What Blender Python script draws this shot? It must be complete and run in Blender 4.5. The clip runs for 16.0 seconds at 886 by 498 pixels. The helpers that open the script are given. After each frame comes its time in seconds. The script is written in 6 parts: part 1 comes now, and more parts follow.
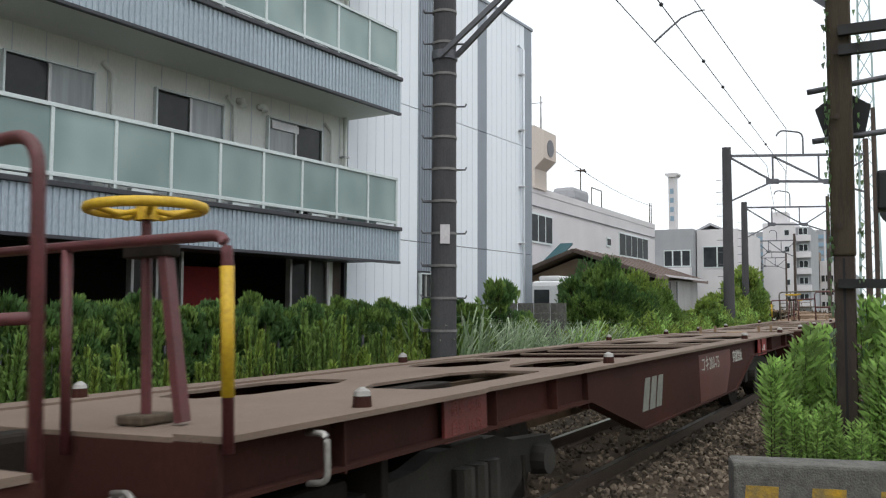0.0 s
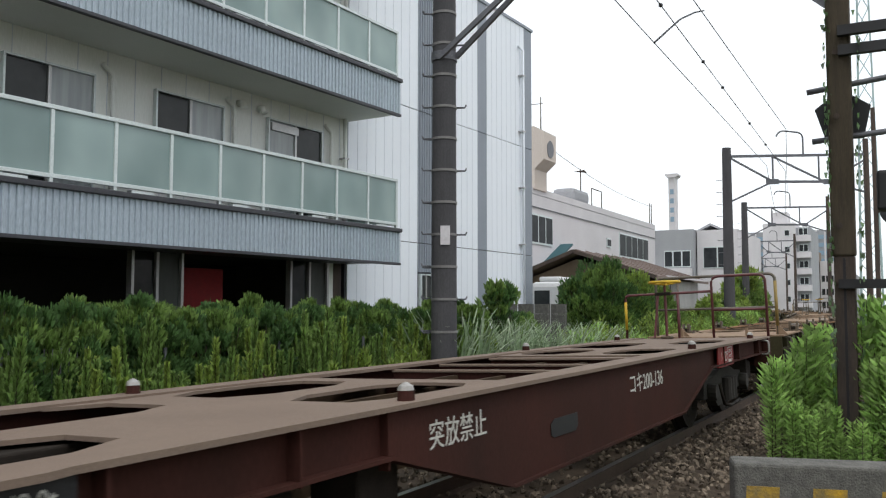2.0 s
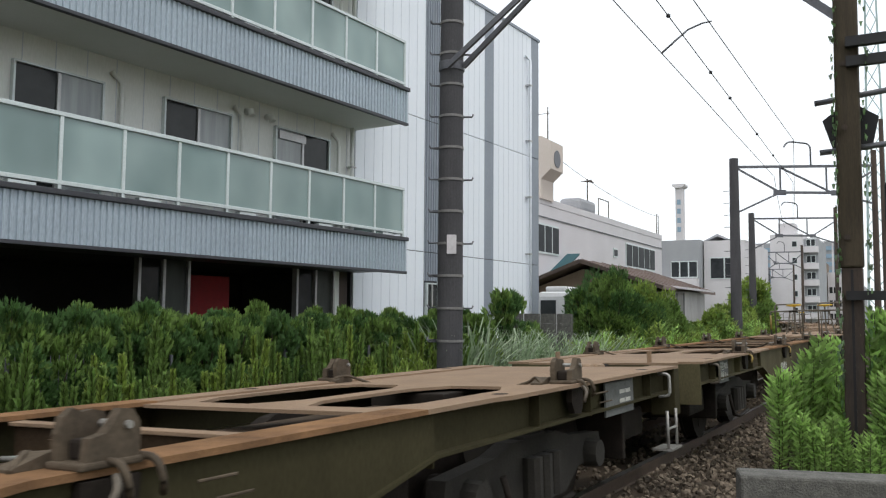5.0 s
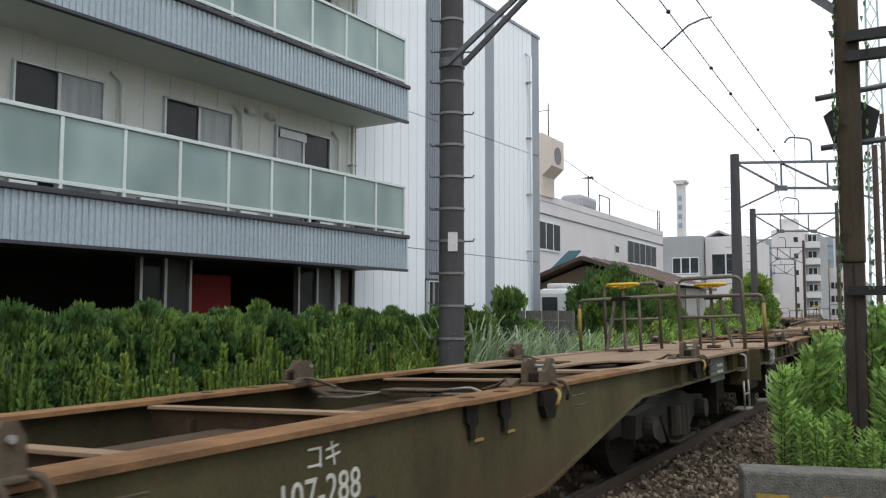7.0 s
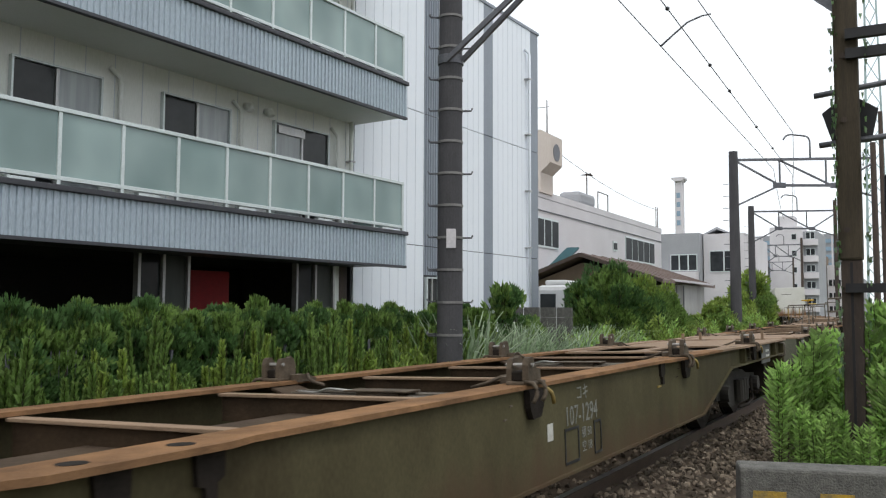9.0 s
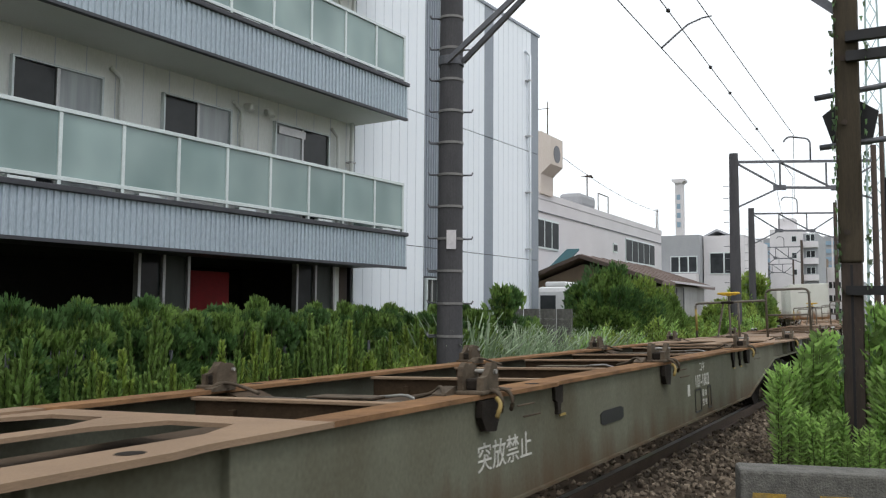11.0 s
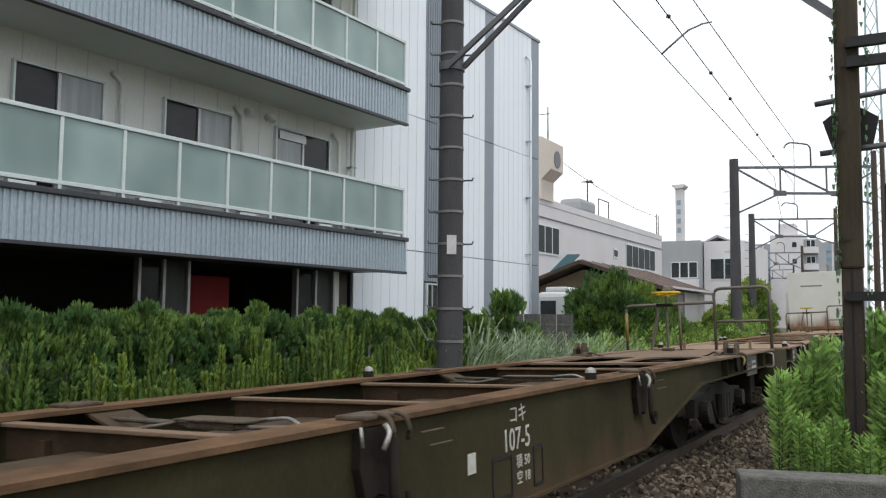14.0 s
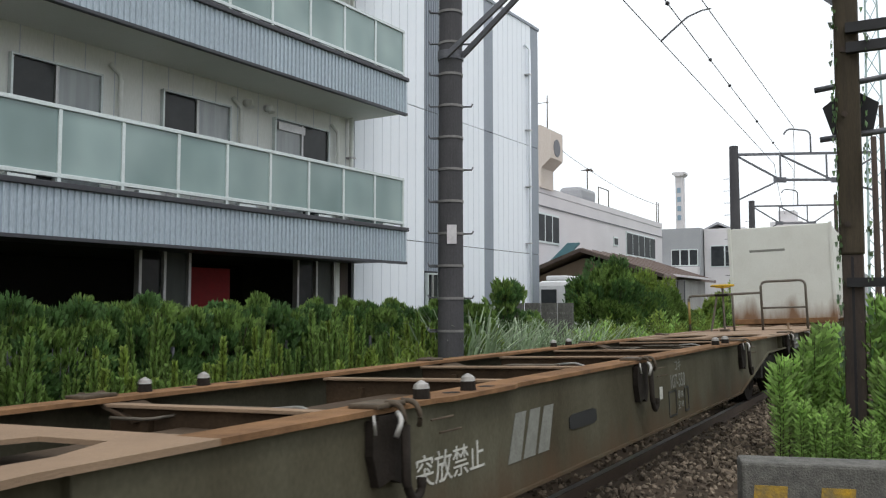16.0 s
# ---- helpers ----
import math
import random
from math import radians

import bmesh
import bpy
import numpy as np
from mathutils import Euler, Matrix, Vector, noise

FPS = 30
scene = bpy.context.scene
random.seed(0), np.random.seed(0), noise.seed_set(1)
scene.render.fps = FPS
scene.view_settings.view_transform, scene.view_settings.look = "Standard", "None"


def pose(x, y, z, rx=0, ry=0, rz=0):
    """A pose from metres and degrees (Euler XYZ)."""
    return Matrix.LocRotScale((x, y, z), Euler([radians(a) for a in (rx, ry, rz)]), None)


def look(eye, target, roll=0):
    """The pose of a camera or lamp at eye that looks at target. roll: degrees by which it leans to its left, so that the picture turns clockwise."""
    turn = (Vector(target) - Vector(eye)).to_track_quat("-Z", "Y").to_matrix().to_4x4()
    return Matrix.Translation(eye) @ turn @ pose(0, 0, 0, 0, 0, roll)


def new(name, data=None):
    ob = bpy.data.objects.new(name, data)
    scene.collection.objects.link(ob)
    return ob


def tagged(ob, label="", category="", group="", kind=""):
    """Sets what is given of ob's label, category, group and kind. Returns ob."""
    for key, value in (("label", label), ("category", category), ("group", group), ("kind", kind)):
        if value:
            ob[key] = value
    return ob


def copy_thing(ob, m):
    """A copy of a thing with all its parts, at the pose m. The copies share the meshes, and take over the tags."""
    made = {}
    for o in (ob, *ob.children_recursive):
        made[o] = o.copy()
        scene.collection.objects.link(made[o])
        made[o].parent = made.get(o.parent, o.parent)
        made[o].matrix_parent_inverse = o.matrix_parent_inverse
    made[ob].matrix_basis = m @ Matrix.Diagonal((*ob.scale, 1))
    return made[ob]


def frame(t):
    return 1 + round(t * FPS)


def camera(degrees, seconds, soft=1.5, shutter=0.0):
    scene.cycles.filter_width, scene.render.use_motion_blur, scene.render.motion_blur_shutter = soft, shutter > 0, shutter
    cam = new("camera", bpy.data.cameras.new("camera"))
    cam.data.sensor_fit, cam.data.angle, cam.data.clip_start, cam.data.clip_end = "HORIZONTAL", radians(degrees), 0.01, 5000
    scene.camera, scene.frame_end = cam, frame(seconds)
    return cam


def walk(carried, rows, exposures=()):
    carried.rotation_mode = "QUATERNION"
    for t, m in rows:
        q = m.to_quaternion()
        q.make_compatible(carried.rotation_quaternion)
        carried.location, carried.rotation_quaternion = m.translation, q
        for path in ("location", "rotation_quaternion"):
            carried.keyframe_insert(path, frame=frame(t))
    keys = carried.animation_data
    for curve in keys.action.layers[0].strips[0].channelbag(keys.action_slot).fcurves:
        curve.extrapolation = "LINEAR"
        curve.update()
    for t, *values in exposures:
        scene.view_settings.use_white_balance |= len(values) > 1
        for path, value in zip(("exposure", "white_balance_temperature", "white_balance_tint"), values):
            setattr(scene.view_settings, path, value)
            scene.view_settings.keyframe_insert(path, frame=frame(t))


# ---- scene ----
# Camera: held by hand beside a level crossing, turning a little
EYE = 1.51
TURNS = [
    (0, 93.750, -0.199, 28.923), (0.5, 93.777, -0.201, 28.914), (1, 94.070, -0.181, 28.854), (1.5, 93.983, -0.094, 28.896),
    (2, 93.829, -0.054, 28.947), (2.5, 94.007, -0.400, 29.250), (3, 94.231, -0.275, 29.307), (3.5, 94.364, -0.278, 29.264),
    (4, 94.472, -0.511, 29.337), (5.2, 94.43, -0.42, 29.35), (6.5, 94.372, -0.307, 29.367), (7, 94.272, -0.104, 29.458),
    (7.5, 94.221, -0.073, 29.252), (8, 94.284, -0.101, 29.111), (8.5, 94.070, -0.111, 29.212), (9, 94.040, -0.210, 29.340),
    (10.2, 94.09, -0.33, 29.33), (11.5, 94.112, -0.435, 29.302), (12, 93.891, -0.411, 29.132), (12.5, 93.995, -0.298, 29.320),
    (13, 94.183, -0.305, 29.413), (13.5, 94.281, -0.344, 29.349), (14, 94.462, -0.494, 29.347), (14.5, 94.437, -0.567, 29.330),
    (15, 94.332, -0.446, 29.239), (15.5, 94.158, -0.024, 29.391), (16, 93.765, 0.018, 29.403),
]
cam = camera(55.43, 16.0, soft=1.2, shutter=0.06)
walk(cam, [(t, pose(0, 0, EYE, rx, ry, rz)) for t, rx, ry, rz in TURNS])

# Overcast daylight: a bright, nearly white sky and a wide, weak sun
world = bpy.data.worlds.new("sky")
scene.world = world
world.use_nodes = True
wn = world.node_tree
wn.nodes.clear()
sky = wn.nodes.new("ShaderNodeTexSky")
sky.sky_type = "NISHITA"
sky.sun_disc = False
sky.sun_elevation, sky.sun_rotation = radians(58), radians(200)
sky.air_density, sky.dust_density = 1.0, 4.0
pale = wn.nodes.new("ShaderNodeMixRGB")
pale.inputs[0].default_value = 0.82
pale.inputs[2].default_value = (10.0, 10.4, 10.7, 1)
back = wn.nodes.new("ShaderNodeBackground")
back.inputs[1].default_value = 0.13
wout = wn.nodes.new("ShaderNodeOutputWorld")
wn.links.new(sky.outputs[0], pale.inputs[1])
wn.links.new(pale.outputs[0], back.inputs[0])
wn.links.new(back.outputs[0], wout.inputs[0])
sun = new("sun", bpy.data.lights.new("sun", "SUN"))
sun.data.energy, sun.data.angle, sun.data.color = 1.1, radians(14), (1, 0.97, 0.92)
sun.matrix_world = look((0, 0, 0), (-0.35, 0.25, -0.85))
scene.view_settings.exposure = 0.0


# ---- materials ----
def material(name, base, other=None, scale=8.0, rough=0.7, metal=0.0, bump=0.15, fine=60.0, spread=0.5, detail=6, stretch=(1, 1, 1), vary=0.0, sheen=0.5):
    """Two-scale procedural surface: broad patches of a second colour, fine grain and relief."""
    m = bpy.data.materials.new(name)
    m.use_nodes = True
    nt = m.node_tree
    b = nt.nodes["Principled BSDF"]
    other = other or tuple(c * 0.8 for c in base)
    co = nt.nodes.new("ShaderNodeTexCoord")
    mp = nt.nodes.new("ShaderNodeMapping")
    mp.inputs["Scale"].default_value = stretch
    nt.links.new(co.outputs["Object"], mp.inputs[0])
    n1 = nt.nodes.new("ShaderNodeTexNoise")
    n1.inputs["Scale"].default_value, n1.inputs["Detail"].default_value, n1.inputs["Roughness"].default_value = scale, detail, 0.62
    n2 = nt.nodes.new("ShaderNodeTexNoise")
    n2.inputs["Scale"].default_value, n2.inputs["Detail"].default_value = fine, 3
    nt.links.new(mp.outputs[0], n1.inputs["Vector"])
    nt.links.new(mp.outputs[0], n2.inputs["Vector"])
    ramp = nt.nodes.new("ShaderNodeValToRGB")
    ramp.color_ramp.elements[0].position, ramp.color_ramp.elements[1].position = 0.5 - spread / 2, 0.5 + spread / 2
    ramp.color_ramp.elements[0].color = (*base, 1)
    ramp.color_ramp.elements[1].color = (*other, 1)
    nt.links.new(n1.outputs[0], ramp.inputs[0])
    grain = nt.nodes.new("ShaderNodeMixRGB")
    grain.blend_type = "OVERLAY"
    grain.inputs[0].default_value = 0.35
    nt.links.new(ramp.outputs[0], grain.inputs[1])
    nt.links.new(n2.outputs[0], grain.inputs[2])
    last = grain.outputs[0]
    if vary:
        info = nt.nodes.new("ShaderNodeObjectInfo")
        geo = nt.nodes.new("ShaderNodeNewGeometry")
        add = nt.nodes.new("ShaderNodeMath")
        add.operation = "ADD"
        nt.links.new(info.outputs["Random"], add.inputs[0])
        nt.links.new(geo.outputs["Random Per Island"], add.inputs[1])
        fr = nt.nodes.new("ShaderNodeMath")
        fr.operation = "FRACT"
        nt.links.new(add.outputs[0], fr.inputs[0])
        rng = nt.nodes.new("ShaderNodeMapRange")
        rng.inputs[3].default_value, rng.inputs[4].default_value = 1 - vary, 1 + vary
        nt.links.new(fr.outputs[0], rng.inputs[0])
        hs = nt.nodes.new("ShaderNodeHueSaturation")
        nt.links.new(rng.outputs[0], hs.inputs["Value"])
        nt.links.new(last, hs.inputs["Color"])
        last = hs.outputs[0]
    nt.links.new(last, b.inputs["Base Color"])
    b.inputs["Roughness"].default_value = rough
    b.inputs["Metallic"].default_value = metal
    b.inputs["Specular IOR Level"].default_value = sheen
    if bump:
        bp = nt.nodes.new("ShaderNodeBump")
        bp.inputs["Strength"].default_value = bump
        bp.inputs["Distance"].default_value = 0.01
        nt.links.new(n2.outputs[0], bp.inputs["Height"])
        nt.links.new(bp.outputs[0], b.inputs["Normal"])
    return m


def leafy(name, base, other, scale=2.0):
    """Foliage: leaves that vary one by one and let some light through."""
    m = material(name, base, other, scale=scale, rough=0.55, bump=0, fine=30, spread=0.6, vary=0.45, sheen=0.35)
    nt = m.node_tree
    b = nt.nodes["Principled BSDF"]
    tr = nt.nodes.new("ShaderNodeBsdfTranslucent")
    mix = nt.nodes.new("ShaderNodeMixShader")
    mix.inputs[0].default_value = 0.38
    src = b.inputs["Base Color"].links[0].from_socket
    nt.links.new(src, tr.inputs[0])
    nt.links.new(b.outputs[0], mix.inputs[1])
    nt.links.new(tr.outputs[0], mix.inputs[2])
    nt.links.new(mix.outputs[0], nt.nodes["Material Output"].inputs[0])
    return m


WHITE_WALL = material("white_panel", (0.86, 0.90, 0.96), (0.80, 0.84, 0.90), scale=0.7, rough=0.5, bump=0.05, stretch=(1, 1, 0.15))
CREAM_WALL = material("cream_panel", (0.80, 0.82, 0.79), (0.73, 0.75, 0.72), scale=0.9, rough=0.6, bump=0.05, stretch=(1, 1, 0.2))
GREY_PANEL = material("blue_grey_panel", (0.27, 0.30, 0.35), (0.23, 0.26, 0.30), scale=1.2, rough=0.5, bump=0.05)
CORRUGATED = material("corrugated_steel", (0.41, 0.48, 0.54), (0.36, 0.42, 0.48), scale=1.5, rough=0.45, metal=0.15, bump=0.05, stretch=(1, 1, 0.2))
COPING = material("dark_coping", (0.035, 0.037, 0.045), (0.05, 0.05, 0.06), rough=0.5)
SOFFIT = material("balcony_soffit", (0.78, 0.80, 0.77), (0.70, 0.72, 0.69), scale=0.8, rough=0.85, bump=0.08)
ALU_WHITE = material("pale_aluminium", (0.62, 0.68, 0.68), (0.55, 0.6, 0.6), rough=0.35, metal=0.25, bump=0.02)
ALU = material("bare_aluminium", (0.5, 0.5, 0.5), rough=0.35, metal=0.6, bump=0.02)
FROSTED = material("frosted_green_glass", (0.165, 0.245, 0.240), (0.335, 0.430, 0.420), scale=0.9, rough=0.2, bump=0, fine=0.7, spread=0.55, detail=1, stretch=(1, 1, 0.8), vary=0.07)
WINDOW = material("dark_window_glass", (0.016, 0.019, 0.020), (0.036, 0.040, 0.040), scale=2, rough=0.06, bump=0, fine=3, sheen=0.28)
HOUSE_PANE = material("dull_dark_pane", (0.022, 0.025, 0.028), (0.05, 0.055, 0.06), scale=1.2, rough=0.5, bump=0, fine=3, sheen=0.1)
DIM_PANE = material("dim_curtained_pane", (0.085, 0.095, 0.088), (0.055, 0.062, 0.058), scale=3, rough=0.3, bump=0, fine=8, sheen=0.2, stretch=(1, 1, 0.15))
CURTAIN = material("curtained_glass", (0.38, 0.41, 0.42), (0.30, 0.33, 0.34), scale=5, rough=0.15, bump=0, fine=9, stretch=(1, 1, 0.1))
# Near-black colour stands in for the shade inside the open ground floor
ROOM_SHADE = material("painted_interior_shade", (0.012, 0.011, 0.012), (0.02, 0.018, 0.018), rough=0.9)
RED_SIGN = material("red_board", (0.24, 0.004, 0.008), rough=0.7)
CONCRETE_POLE = material("weathered_concrete_pole", (0.080, 0.078, 0.083), (0.046, 0.045, 0.050), scale=2.5, rough=0.9, bump=0.3, fine=90, stretch=(1, 1, 0.3))
CONCRETE = material("rough_concrete", (0.165, 0.16, 0.145), (0.06, 0.06, 0.055), scale=11, rough=0.95, bump=1.0, fine=70)
BAND_STEEL = material("pale_strap_steel", (0.24, 0.235, 0.23), (0.17, 0.165, 0.16), rough=0.6, metal=0.2)
GALV = material("galvanised_steel", (0.16, 0.165, 0.18), (0.11, 0.11, 0.125), rough=0.5, metal=0.5, bump=0.1)
OLD_STEEL = material("rusty_dark_steel", (0.045, 0.035, 0.032), (0.085, 0.06, 0.045), scale=5, rough=0.85, bump=0.3, stretch=(1, 1, 0.2))
BLACK_PAINT = material("black_paint", (0.012, 0.012, 0.014), rough=0.6)
WIRE = material("dark_copper_wire", (0.05, 0.05, 0.055), rough=0.6, metal=0.3, bump=0)
YELLOW = material("yellow_paint", (0.66, 0.43, 0.02), (0.44, 0.27, 0.02), scale=9, rough=0.55, bump=0.15)
RUST_DECK = material("rusty_deck_plate", (0.192, 0.129, 0.084), (0.305, 0.208, 0.132), scale=2.2, rough=0.9, bump=0.35, fine=120, spread=0.7)
RUST_DARK = material("dark_rusty_deck_plate", (0.125, 0.083, 0.054), (0.215, 0.142, 0.088), scale=2.2, rough=0.9, bump=0.35, fine=120, spread=0.7)
DECK_BROWN = material("dusty_brown_deck", (0.145, 0.102, 0.078), (0.20, 0.148, 0.112), scale=1.8, rough=0.85, bump=0.25, fine=110, spread=0.7)
BEAM_OLIVE = material("soiled_grey_green_paint", sheen=0.12, base=(0.064, 0.057, 0.029), other=(0.027, 0.023, 0.012), scale=1.2, rough=0.85, bump=0.15, fine=70, spread=0.6, stretch=(1, 1, 0.35))
BEAM_GREY = material("soiled_grey_paint", sheen=0.12, base=(0.108, 0.097, 0.052), other=(0.048, 0.039, 0.021), scale=1.1, rough=0.8, bump=0.15, fine=70, spread=0.36, stretch=(1, 1, 0.45))
BEAM_PALE = material("soiled_pale_grey_paint", sheen=0.12, base=(0.120, 0.114, 0.080), other=(0.056, 0.048, 0.030), scale=1.1, rough=0.8, bump=0.15, fine=70, spread=0.36, stretch=(1, 1, 0.45))
BEAM_GREEN = material("soiled_grey_green_sill_paint", sheen=0.12, base=(0.168, 0.174, 0.134), other=(0.092, 0.085, 0.058), scale=0.9, rough=0.75, bump=0.15, fine=70, spread=0.4, stretch=(1, 1, 0.45))
TIMBER = material("weathered_timber_post", (0.085, 0.066, 0.042), (0.045, 0.036, 0.026), scale=6, rough=0.95, bump=0.5, fine=60, stretch=(3, 3, 0.25))
BEAM_RED = material("soiled_red_brown_paint", sheen=0.12, base=(0.066, 0.022, 0.017), other=(0.028, 0.014, 0.011), scale=1.1, rough=0.8, bump=0.15, fine=70, spread=0.6, stretch=(1, 1, 0.35))
PLATE_RED = material("bright_red_panel_paint", (0.135, 0.020, 0.017), (0.075, 0.018, 0.014), scale=3, rough=0.55)
CLAMP = material("dark_worn_casting", sheen=0.15, base=(0.044, 0.034, 0.025), other=(0.135, 0.106, 0.076), scale=9, rough=0.7, bump=0.2)
OCHRE = material("dull_yellow_pipe", (0.33, 0.235, 0.055), (0.20, 0.14, 0.05), scale=9, rough=0.6, bump=0.15)
FADED_RED = material("faded_red_lettering", (0.20, 0.06, 0.05), (0.13, 0.03, 0.025), scale=12, rough=0.8)
INNER = material("rusty_inner_frame", sheen=0.15, base=(0.078, 0.051, 0.030), other=(0.036, 0.025, 0.016), scale=4, rough=0.85, bump=0.3)
WORN_YELLOW = material("worn_yellow_stripe", (0.50, 0.30, 0.02), (0.20, 0.15, 0.06), scale=10, rough=0.85, bump=0.5, spread=0.3)
PANEL_JOINT = material("grey_panel_joint", (0.64, 0.68, 0.74), (0.56, 0.60, 0.66), rough=0.8, bump=0)
RUST_EDGE = material("bright_rust", sheen=0.15, base=(0.310, 0.172, 0.085), other=(0.105, 0.060, 0.034), scale=3.5, rough=0.95, bump=0.4, fine=120)
EDGE_DARK = material("dark_rust", sheen=0.15, base=(0.20, 0.115, 0.062), other=(0.062, 0.040, 0.025), scale=3.5, rough=0.95, bump=0.4, fine=120)
PANEL_GREY = material("dull_grey_panel", (0.150, 0.158, 0.155), (0.095, 0.098, 0.090), scale=8, rough=0.8)
SIGNAL_RED = material("signal_red_panel", (0.27, 0.012, 0.012), (0.17, 0.014, 0.013), scale=4, rough=0.7)
BOGIE_DUST = material("dust_covered_cast_steel", (0.030, 0.027, 0.021), (0.014, 0.012, 0.010), scale=5, rough=0.95, bump=0.3)
FADED_OLIVE = material("worn_off_stencil_paint", (0.105, 0.098, 0.066), (0.05, 0.044, 0.026), scale=14, rough=0.85)
DUSTY_FRAME = material("dust_covered_frame_plate", sheen=0.15, base=(0.088, 0.063, 0.043), other=(0.050, 0.036, 0.025), scale=4, rough=0.9, bump=0.3)
GRIME = material("oily_black_grime", sheen=0.15, base=(0.012, 0.010, 0.008), other=(0.028, 0.022, 0.018), scale=6, rough=0.8, bump=0.3)
PIPE_PINK = material("red_painted_pipe", (0.125, 0.028, 0.034), (0.075, 0.024, 0.022), scale=7, rough=0.5)
PIPE_GREY = material("grey_worn_pipe", (0.16, 0.145, 0.12), (0.09, 0.07, 0.05), scale=8, rough=0.55, metal=0.2)
STEEL_BRIGHT = material("worn_bright_steel", (0.42, 0.42, 0.40), (0.27, 0.25, 0.23), scale=10, rough=0.4, metal=0.4)
WHITE_PAINT = material("white_stencil_paint", (0.62, 0.62, 0.58), (0.42, 0.41, 0.37), scale=14, rough=0.7, bump=0.05)
FADED_PAINT = material("faded_grey_logo_paint", (0.23, 0.235, 0.21), (0.15, 0.15, 0.13), scale=9, rough=0.7)
RAIL = material("rail_steel", (0.07, 0.05, 0.04), (0.11, 0.075, 0.055), scale=5, rough=0.75, metal=0.3)
RAIL_TOP = material("polished_rail_head", (0.35, 0.34, 0.33), rough=0.3, metal=0.9, bump=0)
SLEEPER = material("oily_sleeper", (0.09, 0.07, 0.055), (0.055, 0.043, 0.035), scale=6, rough=0.95, bump=0.4)
BALLAST = material("rust_stained_ballast", sheen=0.15, base=(0.075, 0.056, 0.040), other=(0.038, 0.029, 0.022), scale=9, rough=0.95, bump=0.5, fine=40)
STONE = material("ballast_stone", sheen=0.15, base=(0.195, 0.162, 0.125), other=(0.075, 0.056, 0.041), scale=18, rough=0.95, bump=0.4, vary=0.75)
EARTH = material("weedy_earth", (0.085, 0.075, 0.045), (0.06, 0.085, 0.03), scale=1.4, rough=1.0, bump=0.6, fine=30, spread=0.35)
HEDGE_LEAF = leafy("hedge_leaf", (0.105, 0.195, 0.045), (0.215, 0.320, 0.080))
HEDGE_DARK = leafy("dark_shrub_leaf", (0.055, 0.125, 0.036), (0.100, 0.190, 0.055))
BRIGHT_LEAF = leafy("yellow_green_leaf", (0.19, 0.285, 0.050), (0.26, 0.34, 0.075))
WEED_LEAF = leafy("tall_weed_leaf", (0.263, 0.438, 0.119), (0.362, 0.537, 0.150))
DRY_GRASS = leafy("dry_grass_blade", (0.11, 0.115, 0.035), (0.17, 0.155, 0.06))
# The whitish second colour paints sky highlights onto the green blades
GRASS_LEAF = leafy("pampas_blade_with_glints", (0.10, 0.19, 0.06), (0.52, 0.60, 0.44))
GRASS_LEAF.node_tree.nodes["Principled BSDF"].inputs["Roughness"].default_value = 0.3
DRY_LEAF = leafy("dry_red_leaf", (0.07, 0.03, 0.02), (0.05, 0.04, 0.02))
CONTAINER = material("off_white_container_paint", (0.66, 0.67, 0.62), (0.58, 0.58, 0.53), scale=1.3, rough=0.5, bump=0.08)
HOUSE_WHITE = material("white_render", (0.66, 0.64, 0.66), (0.57, 0.55, 0.57), scale=0.5, rough=0.85, bump=0.1, fine=20)
HOUSE_GREY = material("grey_render", (0.36, 0.37, 0.39), (0.29, 0.30, 0.32), scale=0.5, rough=0.85, bump=0.1, fine=20)
BEIGE = material("beige_render", (0.62, 0.55, 0.50), (0.56, 0.49, 0.44), scale=0.6, rough=0.9, bump=0.1, fine=20)
BROWN_WALL = material("brown_boarding", (0.20, 0.145, 0.10), (0.14, 0.10, 0.07), scale=1.2, rough=0.85, bump=0.1, stretch=(1, 1, 0.2))
ROOF_BROWN = material("brown_roof_sheet", (0.14, 0.10, 0.085), (0.20, 0.15, 0.13), scale=1.0, rough=0.7, bump=0.2)
SHED_GREY = material("weathered_grey_sheet", (0.50, 0.50, 0.50), (0.30, 0.28, 0.27), scale=1.3, rough=0.85, bump=0.1, stretch=(1, 1, 0.3))
VAN_WHITE = material("white_van_paint", (0.62, 0.62, 0.62), (0.56, 0.56, 0.56), rough=0.3, bump=0)
TEAL = material("teal_sheet", (0.022, 0.100, 0.118), (0.015, 0.072, 0.088), rough=0.6)
BLUE_MARK = material("blue_grey_mark", (0.25, 0.36, 0.46), (0.22, 0.32, 0.42), rough=0.6)
MAST_GREEN = material("pale_green_steel", (0.36, 0.46, 0.46), (0.30, 0.40, 0.40), rough=0.6, bump=0)


